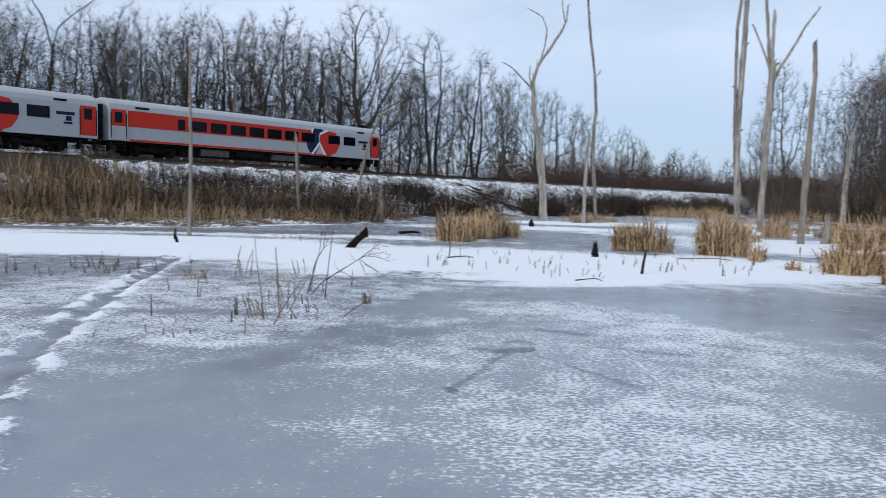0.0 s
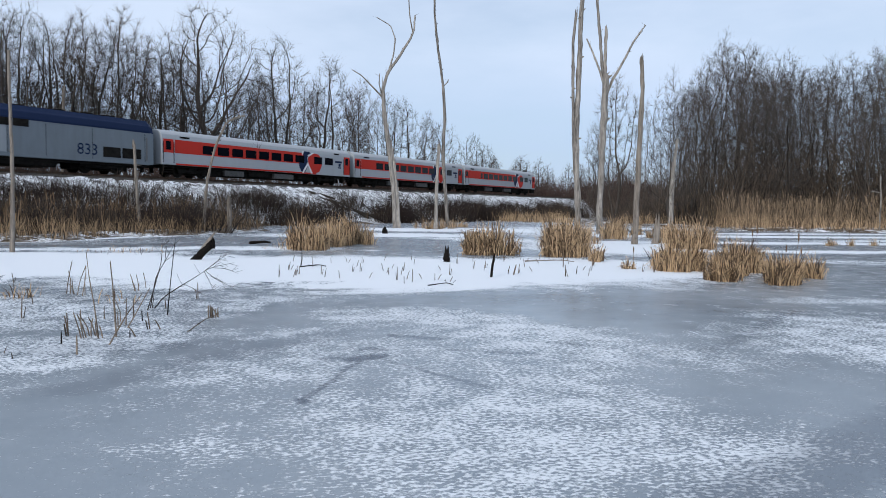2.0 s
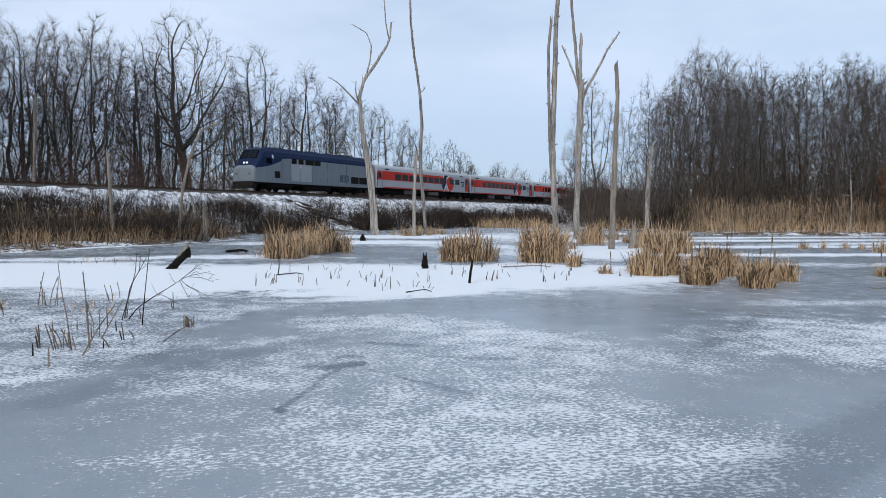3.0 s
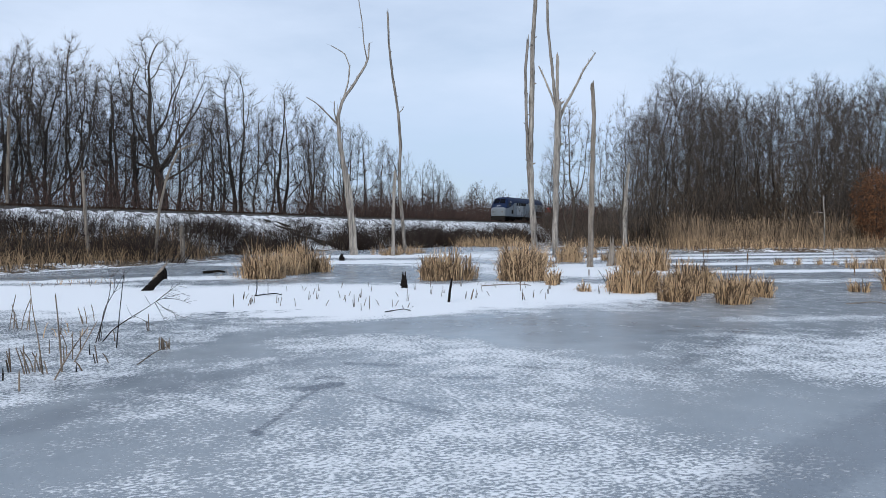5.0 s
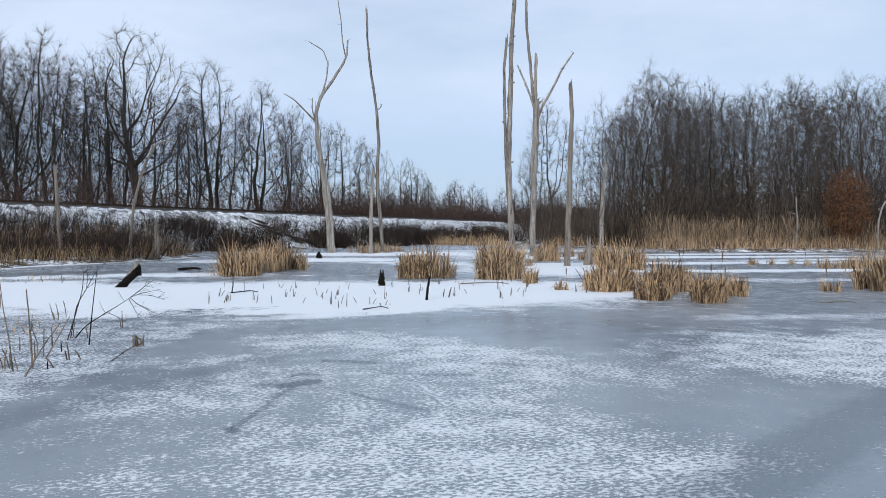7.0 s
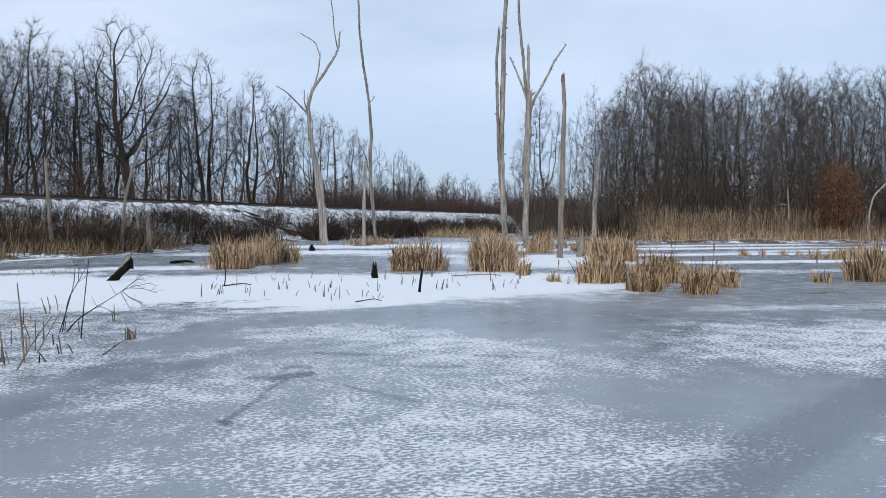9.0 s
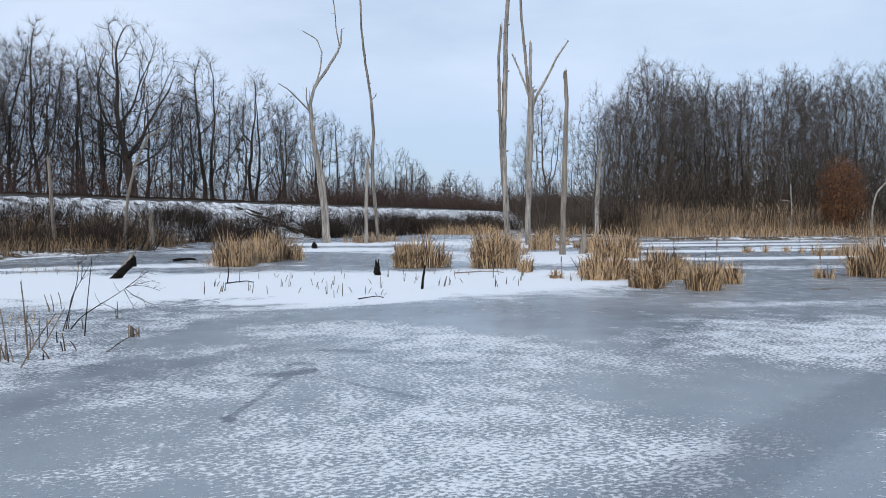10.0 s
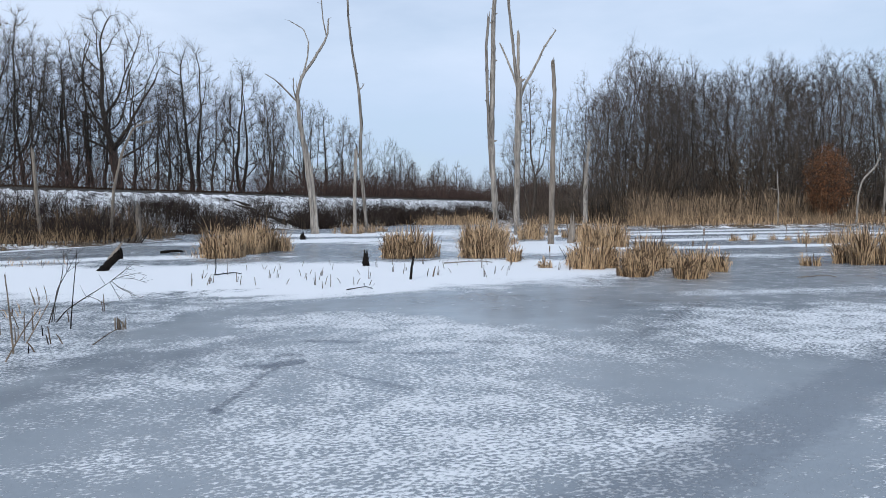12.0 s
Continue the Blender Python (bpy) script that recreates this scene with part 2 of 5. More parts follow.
STALK = plain_mat("broken_stalk", (0.025, 0.018, 0.013), (0.15, 0.105, 0.07), 4, 0.85, bump=0, islands=0.6)
OAKLEAF = plain_mat("rusty_oak_leaves", (0.07, 0.032, 0.015), (0.25, 0.112, 0.05), 0.8, 0.8, bump=0, islands=0.7)
SILVER = paint("coach_grey_paint", (0.44, 0.465, 0.49), 0.48, 0.3)
ROOF = paint("coach_roof_grey", (0.47, 0.49, 0.515), 0.5, 0.4)
RED = paint("coach_red_paint", (0.57, 0.034, 0.02), 0.5, 0.25)
NAVY = paint("navy_paint", (0.006, 0.018, 0.06), 0.45, 0.2)
WHITE = paint("white_paint", (0.75, 0.76, 0.78), 0.4, 0.15)
for coat, gloss in ((NAVY, 0.15), (RED, 0.2), (SILVER, 0.25)):
    coat.node_tree.nodes["Principled BSDF"].inputs["Specular IOR Level"].default_value = gloss
LOCO = paint("locomotive_grey_paint", (0.21, 0.25, 0.285), 0.42, 0.7, 0.05)
LOCOPALE = paint("locomotive_pale_panel", (0.35, 0.385, 0.415), 0.42, 0.5)
UNDER = plain_mat("underframe_black", (0.004, 0.0038, 0.0035), (0.02, 0.018, 0.016), 3, 0.8, spec=0.1)
EQUIP = plain_mat("underfloor_equipment_grey", (0.06, 0.06, 0.058), (0.16, 0.155, 0.15), 2, 0.6)
GLASS, gn, gl, gb = material("tinted_window", 0.12, 0.0, 0.12)
gb.inputs["Base Color"].default_value = (0.004, 0.005, 0.009, 1)
LAMP, ln, ll, lb = material("lit_headlight", 0.2)
lb.inputs["Emission Color"].default_value, lb.inputs["Emission Strength"].default_value = (1.0, 0.96, 0.88, 1), 1.0

# ---- mesh tools ----
class Soup:
    """Vertices and faces gathered for one mesh."""

    def __init__(self):
        self.v, self.f, self.n = [], [], 0

    def add(self, verts, faces):
        self.v.append(np.asarray(verts, float).reshape(-1, 3))
        self.f.extend([tuple(i + self.n for i in q) for q in faces])
        self.n += len(self.v[-1])

    def tube(self, pts, radii, sides=5, cap=True):
        p, r = np.asarray(pts, float), np.asarray(radii, float)
        d = np.gradient(p, axis=0)
        d /= np.linalg.norm(d, axis=1)[:, None] + 1e-9
        ref = np.array([1.0, 0, 0]) if abs(d[:, 0]).mean() < 0.8 else np.array([0, 1.0, 0])
        a = np.cross(d, ref)
        a /= np.linalg.norm(a, axis=1)[:, None] + 1e-9
        b = np.cross(d, a)
        k = np.arange(sides) * 2 * np.pi / sides
        ring = p[:, None] + r[:, None, None] * (np.cos(k)[None, :, None] * a[:, None] + np.sin(k)[None, :, None] * b[:, None])
        n, faces = len(p), []
        for i in range(n - 1):
            for j in range(sides):
                j2 = (j + 1) % sides
                faces.append((i * sides + j, i * sides + j2, (i + 1) * sides + j2, (i + 1) * sides + j))
        if cap:
            faces += [tuple(range(sides - 1, -1, -1)), tuple((n - 1) * sides + j for j in range(sides))]
        self.add(ring, faces)

    def spike(self, a, b, r):
        """A three-sided point from a to b."""
        a, b = np.asarray(a, float), np.asarray(b, float)
        d = b - a
        u = np.array([d[1], -d[0], 0.0]) if abs(d[0]) + abs(d[1]) > 1e-6 else np.array([1.0, 0, 0])
        u *= r / np.sqrt(u @ u)
        w = np.array([d[1] * u[2] - d[2] * u[1], d[2] * u[0] - d[0] * u[2], d[0] * u[1] - d[1] * u[0]]) / (np.sqrt(d @ d) + 1e-9)
        self.add([a + u, a - 0.5 * u + 0.87 * w, a - 0.5 * u - 0.87 * w, b], [(0, 1, 3), (1, 2, 3), (2, 0, 3)])

    def box(self, x0, x1, y0, y1, z0, z1):
        v = [(x, y, z) for x in (x0, x1) for y in (y0, y1) for z in (z0, z1)]
        self.add(v, [(0, 1, 3, 2), (4, 6, 7, 5), (0, 4, 5, 1), (2, 3, 7, 6), (0, 2, 6, 4), (1, 5, 7, 3)])

    def prism(self, poly, axis, lo, hi):
        """A polygon of (a, b) pairs drawn along an axis: x -> (y, z), y -> (x, z)."""
        n = len(poly)
        v = [((h, a, b) if axis == "x" else (a, h, b)) for h in (lo, hi) for a, b in poly]
        f = [tuple(range(n - 1, -1, -1)), tuple(range(n, 2 * n))] + [(i, (i + 1) % n, n + (i + 1) % n, n + i) for i in range(n)]
        self.add(v, f)

    def mesh(self, name, mat, smooth=False):
        me = bpy.data.meshes.new(name)
        me.from_pydata(np.concatenate(self.v).tolist(), [], self.f)
        me.materials.append(mat)
        if smooth:
            me.polygons.foreach_set("use_smooth", [True] * len(me.polygons))
        return me


def part(name, soup, mat, parent=None, label="", smooth=False, bevel=0.0):
    """Links a soup as one mesh object, under its thing if there is one."""
    me = soup.mesh(name, mat, smooth)
    if bevel:
        bm = bmesh.new()
        bm.from_mesh(me)
        bmesh.ops.recalc_face_normals(bm, faces=bm.faces)
        bmesh.ops.bevel(bm, geom=bm.edges[:], offset=bevel, segments=1, affect="EDGES")
        bm.to_mesh(me)
        bm.free()
    else:
        bm = bmesh.new()
        bm.from_mesh(me)
        bmesh.ops.recalc_face_normals(bm, faces=bm.faces)
        bm.to_mesh(me)
        bm.free()
    ob = new(name, me)
    if parent:
        ob.parent = parent
    if label:
        ob["label"] = label
    return ob


def quick(name, soup, mat):
    return new(name, soup.mesh(name, mat))


# The track: a straight line that runs from the near left to the far right.
TRACK_TURN = 0.720
TU = np.array([math.sin(TRACK_TURN), math.cos(TRACK_TURN)])      # along the track
TN = np.array([math.cos(TRACK_TURN), -math.sin(TRACK_TURN)])     # across it, towards the pond
TP = np.array([-5.81, 70.0]) - 1.5 * TN                           # the centre line at s = 0
RAIL_Z = 3.92


def on_track(s, c=0.0):
    """Plan place s metres along the track, c metres from its centre towards the pond."""
    return TP + s * TU + c * TN

# ---- ground, ice, embankment ----
POND = [(-90, -60), (-90, 20), (-45, 27), (-18.7, 31.4), (-13.6, 33.6), (-10.0, 34.8), (-9.0, 39.5), (-6.7, 41.0), (-1.8, 50.5), (-4.5, 58.5),
        (0.5, 65.0), (13.0, 79.6), (29.5, 98.0), (33.0, 92.0), (31.0, 66.0), (42.0, 69.0), (36.0, 55.0), (43.0, 51.5), (50.0, 50.0), (80, 47), (130, 30), (130, -60)]


def inside_distance(x, y, poly):
    """Distance to a polygon's edge, positive inside."""
    p = np.array(poly, float)
    q = np.roll(p, -1, axis=0)
    best, inside = np.full(x.shape, 1e9), np.zeros(x.shape, bool)
    for (ax, ay), (bx, by) in zip(p, q):
        t = np.clip(((x - ax) * (bx - ax) + (y - ay) * (by - ay)) / ((bx - ax) ** 2 + (by - ay) ** 2), 0, 1)
        best = np.minimum(best, np.hypot(x - ax - t * (bx - ax), y - ay - t * (by - ay)))
        inside ^= ((ay > y) != (by > y)) & (x < (bx - ax) * (y - ay) / (by - ay + 1e-12) + ax)
    return np.where(inside, best, -best)


def waves(x, y, seed, size, octaves=4):
    """Smooth uneven field of about -1 to 1, from sums of turned sines."""
    rng, out, amp = np.random.RandomState(seed), 0.0, 1.0
    for o in range(octaves):
        for _ in range(4):
            a, ph = rng.uniform(0, 2 * np.pi), rng.uniform(0, 2 * np.pi)
            k = 2 * np.pi / size * rng.uniform(0.7, 1.4) * 2 ** o
            out = out + amp * np.sin(k * (x * np.cos(a) + y * np.sin(a)) + ph + 1.3 * np.sin(0.6 * k * (y * np.cos(a) - x * np.sin(a)) + 2 * ph))
        amp *= 0.55
    return out / 5.0


def lines(near, far, step, grow, lo, hi):
    """Grid lines that are step apart between near and far and spread out beyond."""
    a = list(np.arange(near, far, step))
    k, d = a[-1], step
    while k < hi:
        d *= grow
        k += d
        a.append(min(k, hi))
    k, d = near, step
    while k > lo:
        d *= grow
        k -= d
        a.insert(0, max(k, lo))
    return np.array(a)


def sheet(name, xs, ys, height, mat):
    X, Y = np.meshgrid(xs, ys)
    Z = height(X, Y)
    nx, ny = len(xs), len(ys)
    i = (np.arange(ny - 1)[:, None] * nx + np.arange(nx - 1)[None]).ravel()
    me = bpy.data.meshes.new(name)
    me.from_pydata(np.stack([X, Y, Z], -1).reshape(-1, 3).tolist(), [], np.stack([i, i + 1, i + nx + 1, i + nx], 1).tolist())
    me.materials.append(mat)
    me.polygons.foreach_set("use_smooth", [True] * len(me.polygons))
    return new(name, me), X, Y


def ground_height(X, Y):
    d = inside_distance(X, Y, POND)
    return np.clip(-d * 0.16 + 0.05, -0.5, 0.22) + np.where(d < 3, 0.07 * waves(X, Y, 3, 3.0), 0)


ground, _, _ = sheet("ground", lines(-30, 60, 1.0, 1.12, -3000, 3000), lines(20, 110, 1.0, 1.12, -3000, 3000), ground_height, MARSH)
tagged(ground, "frozen brown marsh soil patched with thin snow", "ground", kind="structure")

# Snow lying on the ice: drifts, frost and bare spots as soft ellipses (x, y, half width, half depth, turn in degrees, amount).
SNOW_A = [(2.6, 19.2, 7.4, 4.3, 0, 0.95), (-2.5, 20.8, 5.0, 3.2, 10, 0.5), (-8.0, 22.0, 6.0, 4.6, 5, 0.58), (-14.0, 24.0, 8.0, 5.0, 0, 0.6), (8.0, 19.5, 3.0, 3.0, 0, 0.5), (13.5, 29.5, 3.4, 4.6, -30, 0.85), (6.0, 34.0, 2.0, 5.0, 10, -0.4), (5.0, 42.0, 6.0, 3.6, 0, 0.7), (11.5, 54.0, 7.0, 4.0, 0, 0.75), (10.0, 36.0, 2.6, 3.0, 0, 0.4), (24.0, 33.5, 10.0, 1.2, -8, 0.7), (23.0, 26.0, 7.0, 1.0, -8, 0.7), (30.0, 42.0, 12.0, 1.4, -6, 0.7), (19.0, 20.5, 5.0, 0.9, -12, 0.5)]
SNOW_B = [(34.0, 47.5, 12.0, 1.2, 0, 0.6), (18.0, 46.0, 4.0, 5.0, 0, 0.5), (26.0, 60.0, 8.0, 4.0, 0, 0.5), (40.0, 36.0, 12.0, 1.3, 0, 0.6), (-3.4, 9.2, 2.2, 1.6, 15, 0.42), (-6.2, 9.6, 3.0, 2.4, 0, 0.40), (-4.2, 13.0, 3.0, 2.0, 0, 0.25), (1.7, 10.9, 1.9, 1.0, 0, 0.42), (-0.6, 12.6, 1.8, 0.8, 10, 0.3), (2.9, 9.0, 1.6, 1.0, 0, 0.34), (1.9, 7.6, 2.5, 1.7, 0, 0.36), (1.5, 5.4, 1.7, 1.6, 0, 0.50), (2.0, 4.55, 1.3, 1.0, 0, 0.42), (-0.2, 7.6, 1.6, 1.0, 20, 0.36), (-0.2, 5.6, 1.2, 0.7, 0, 0.14), (-0.6, 9.7, 1.0, 0.7, 0, 0.3)]
SNOW_C = [(-0.55, 5.1, 0.7, 0.35, 0, 0.34), (7.0, 8.4, 1.35, 2.3, 0, 0.5), (7.2, 10.8, 1.8, 0.5, -15, 0.3), (9.5, 11.8, 3.0, 0.5, -10, 0.35), (10.0, 7.0, 2.5, 1.2, -20, 0.25), (3.09, 4.3, 0.08, 0.04, 0, 0.5), (2.66, 4.28, 0.05, 0.04, 0, 0.3), (5.4, 12.0, 2.4, 2.0, -15, -0.4), (6.8, 26.0, 4.2, 0.14, -22, 0.8), (6.8, 25.6, 4.2, 0.14, -22, -0.7), (2.9, 15.8, 2.2, 1.1, 5, 0.6), (0.1, 15.9, 1.5, 0.5, 5, -0.8), (-1.8, 16.3, 2.4, 1.6, 0, 0.18), (-0.6, 14.6, 1.5, 0.45, 0, -0.55), (-5.5, 17.6, 3.2, 0.7, 4, -0.45), (-3.0, 18.6, 1.8, 0.35, -5, -0.4), (1.2, 14.1, 1.3, 0.3, 6, 0.5), (3.2, 12.7, 2.4, 0.6, 0, -0.3), (-1.35, 8.0, 0.5, 3.0, -22, -0.26), (-0.2, 11.4, 0.6, 1.6, -28, -0.2), (-4.6, 11.0, 3.6, 3.4, 0, 0.36), (-2.6, 7.2, 2.4, 1.4, 10, 0.12), ]
SNOW_D = [(4.6, 3.3, 1.6, 0.6, 32, 0.4), (7.2, 4.6, 1.6, 0.8, 20, 0.36), (9.4, 8.6, 1.6, 1.0, 0, 0.4), (4.6, 10.6, 1.3, 1.2, 0, -0.25), (-14.3, 32.9, 4.8, 0.35, 22, 0.7), (-9.2, 36.8, 2.6, 0.4, 62, 0.7), (-7.5, 40.3, 1.5, 0.4, 36, 0.7), (-4.3, 45.5, 5.0, 0.4, 63, 0.7), (-5.2, 9.7, 0.5, 0.3, 0, -0.45), (-3.3, 9.9, 0.8, 0.22, 0, -0.45), (4.5, 28.5, 1.6, 4.5, 20, -0.5), (5.2, 40.0, 5.0, 0.8, 0, -0.5), (-2.0, 37.0, 3.0, 2.5, 0, -0.35), (-10.0, 31.0, 8.0, 1.0, 6, -0.6), (-7.5, 27.3, 6.5, 0.75, 3, -0.5), (-9.0, 20.5, 4.0, 0.5, 4, -0.4), (-3.5, 28.6, 5.5, 1.8, 0, 0.56)]
SNOW = SNOW_A + SNOW_B + SNOW_C + SNOW_D
TRAIL = [(-2.9, 4.2), (-3.5, 5.4), (-3.9, 6.6), (-4.5, 8.9), (-5.0, 10.8), (-5.5, 12.9), (-5.9, 15.2), (-6.5, 18.0), (-7.4, 20.3), (-8.7, 23.0), (-10.5, 27.0)]


def trail_distance(X, Y):
    best, way = np.full(X.shape, 1e9), np.zeros(X.shape)
    run = 0.0
    for (ax, ay), (bx, by) in zip(TRAIL, TRAIL[1:]):
        n = math.hypot(bx - ax, by - ay)
        t = np.clip(((X - ax) * (bx - ax) + (Y - ay) * (by - ay)) / n ** 2, 0, 1)
        d = np.hypot(X - ax - t * (bx - ax), Y - ay - t * (by - ay))
        way = np.where(d < best, run + t * n, way)
        best = np.minimum(best, d)
        run += n
    return best, way


def snow_on(X, Y):
    wx, wy = X + 0.6 * waves(X, Y, 11, 3.0), Y + 0.6 * waves(X, Y, 12, 3.0)
    s = 0.27 + 0.10 * waves(X, Y, 5, 6.0) + np.clip((Y - 26) * 0.01, 0, 0.12)
    frost = np.zeros(X.shape)
    for cx, cy, rx, ry, a, k in SNOW:
        ca, sa = math.cos(radians(a)), math.sin(radians(a))
        big = min(rx, ry) > 0.5
        dx, dy = (wx if big else X) - cx, (wy if big else Y) - cy
        r = np.hypot((dx * ca + dy * sa) / rx, (dy * ca - dx * sa) / ry)
        soft = 0.45 if big else 0.7
        lay = k * np.clip((1 + soft - r) / (2 * soft), 0, 1)
        if not big and k < 0 and rx < 3.1:             # long streaks stay unbroken
            lay = lay * np.clip(0.55 + 0.9 * waves(X, Y, 23, 0.5), 0.4, 1.3)
        if 0 < k < 0.55:
            frost = np.maximum(frost, lay * 0.95)
        else:
            s = s + lay
    s = s + np.minimum(frost, 0.31)
    d, way = trail_distance(X + 0.16 * waves(X, Y, 8, 1.5) + 0.05 * waves(X, Y, 9, 0.5), Y)
    keep = np.clip((24 - Y) / 3, 0, 1)
    s = s + keep * (np.clip(0.36 + 0.75 * waves(X, Y, 17, 0.8), 0, 0.8) * np.exp(-((d - 0.23) / 0.09) ** 2) - 0.55 * np.exp(-(d / 0.12) ** 4) * (0.75 + 0.4 * np.sin(way * 9)))
    return s


def ice_height(X, Y):
    d, way = trail_distance(X, Y)
    return 0.012 * waves(X, Y, 21, 5.0) * np.clip((Y - 3) / 10, 0, 1) + 0.03 * np.exp(-((d - 0.23) / 0.09) ** 2) * (1 + 0.5 * np.sin(way * 7)) - 0.02 * np.exp(-(d / 0.12) ** 4)


ice, IX, IY = sheet("pond_ice", lines(-6, 8, 0.085, 1.08, -90, 130), lines(3, 14, 0.085, 1.045, -60, 100), ice_height, ICE)
ice.data.attributes.new("snow", "FLOAT", "POINT").data.foreach_set("value", snow_on(IX, IY).ravel().astype(np.float32))
tagged(ice, "grey frozen pond ice dusted with drifted snow and frost", "ice", kind="structure")


def embankment():
    """A raised railway bank with a snowy stone shoulder; uneven rows along the track."""
    profile = [(-14, -0.3), (-10, 1.2), (-4.5, 3.2), (-3.2, 3.55), (-2.0, 3.68), (2.0, 3.68), (2.7, 3.5), (3.4, 3.1), (4.2, 2.55), (5.0, 2.05), (6.0, 1.45), (7.2, 0.8), (8.4, 0.2), (9.4, -0.3)]
    ss = np.concatenate([np.arange(-120, 140, 0.5), np.arange(140, 1200, 12.0)])
    C = np.array([p[0] for p in profile])
    rng = np.random.RandomState(4)
    S, CC = np.meshgrid(ss, C)
    Z = np.array([p[1] for p in profile])[:, None] + np.where(np.abs(CC) > 2.5, 0.07, 0.015) * waves(S, CC, 31, 2.3) + np.where(np.abs(CC) > 2.5, 0.05, 0.0) * rng.randn(*S.shape)
    CC = CC + 0.15 * waves(S, CC, 33, 5.0)
    XY = TP + S[..., None] * TU + CC[..., None] * TN
    n = len(ss)
    V = np.concatenate([XY, Z[..., None]], -1).reshape(-1, 3)
    F = [(r * n + i, r * n + i + 1, (r + 1) * n + i + 1, (r + 1) * n + i) for r in range(len(C) - 1) for i in range(n - 1)]
    me = bpy.data.meshes.new("embankment")
    me.from_pydata(V.tolist(), [], F)
    me.materials.append(SLOPE)
    me.materials.append(BALLAST)
    for p in me.polygons:
        p.material_index = 1 if 4 <= p.index // (n - 1) < 6 else 0
    return tagged(new("embankment", me), "railway embankment of dark stone under broken snow", "embankment", kind="structure")


embankment()


def wing_wall():
    """The stained concrete wing of a culvert that holds the bank, its end sloping into the ground."""
    root = tagged(new("wing_wall"), "brown-stained concrete wing wall of the railway culvert", "retaining wall", kind="structure")
    root.matrix_world = pose(TP[0], TP[1], 0, 0, 0, 90 - math.degrees(TRACK_TURN))
    s = Soup()
    s.prism([(-70, -0.3), (-70, 3.62), (-28.9, 3.62), (-25.9, 1.75), (-23.8, 0.1), (-23.8, -0.3)], "y", -4.6, -3.3)
    part("wall", s, STAINED, root, bevel=0.04)
    s = Soup()
    s.prism([(-70, 3.62), (-70, 3.76), (-28.8, 3.76), (-25.7, 1.85), (-25.9, 1.76), (-28.9, 3.62)], "y", -4.72, -3.25)
    part("coping", s, COPING, root, "concrete coping with snow on it", bevel=0.02)


wing_wall()


def track():
    root = tagged(new("railway_track"), "rusty railway track on dark ballast", "railway track", kind="structure")
    root.matrix_world = pose(TP[0], TP[1], 0, 0, 0, 90 - math.degrees(TRACK_TURN))
    for c in (-0.75, 0.75):
        s = Soup()
        s.prism([(c - 0.07, 3.76), (c + 0.07, 3.76), (c + 0.07, 3.78), (c + 0.02, 3.8), (c + 0.02, 3.87), (c + 0.037, 3.885), (c + 0.037, 3.92), (c - 0.037, 3.92),
                 (c - 0.037, 3.885), (c - 0.02, 3.87), (c - 0.02, 3.8), (c - 0.07, 3.78)], "x", -120, 1200)
        part("rail", s, RAIL, root)
    tie = Soup()
    tie.box(-0.115, 0.115, -1.3, 1.3, 3.6, 3.76)
    me = tie.mesh("tie", TIE)
    for k in range(300):
        o = new("tie", me)
        o.parent, o.location = root, (-60 + k * 0.56, 0, 0)
    return root

# ---- the train ----
def ring_profile(half, floor, wall, top, n=10):
    """Half-round roof on straight sides: (y, z) pairs."""
    pts = [(-half, floor), (half, floor), (half, wall)]
    for k in range(1, n):
        a = math.pi * k / n
        pts.append((half * math.cos(a) * (1 if abs(math.cos(a)) < 0.9 else 1.0), wall + (top - wall) * math.sin(a) ** 0.8))
    return pts + [(-half, wall)]


def slab(x0, x1, z0, z1, side=-1, out=0.012, half=1.5):
    s = Soup()
    y0, y1 = sorted((side * (half - 0.04), side * (half + out)))
    s.box(x0, x1, y0, y1, z0, z1)
    return s


def wheel_soup(x, y):
    s = Soup()
    s.tube([(x, y - 0.07, 0.46), (x, y + 0.07, 0.46)], [0.46, 0.46], 16)
    s.tube([(x, y - 0.1, 0.46), (x, y - 0.07, 0.46)], [0.2, 0.2], 10)
    return s


def truck(root, x, base=1.3, length=3.2):
    f = Soup()
    for y in (-1.05, 1.05):
        f.prism([(x - length / 2, 0.55), (x - 0.6, 0.42), (x + 0.6, 0.42), (x + length / 2, 0.55), (x + length / 2, 0.78), (x + 0.7, 0.66), (x - 0.7, 0.66), (x - length / 2, 0.78)], "y", y - 0.08, y + 0.08)
    f.box(x - 0.3, x + 0.3, -1.1, 1.1, 0.4, 0.95)
    # Added block, no known part: closes the bright view between the wheels.
    f.box(x - length * 0.62, x + length * 0.62, -0.62, 0.62, 0.3, 0.98)
    for dx in (-base, base):
        f.box(x + dx - 0.2, x + dx + 0.2, -1.2, -0.97, 0.3, 0.62)
    t = part("truck", f, UNDER, root)
    for dx in (-base, base):
        for y in (-0.75, 0.75):
            part("wheel", wheel_soup(x + dx, y), UNDER, t)


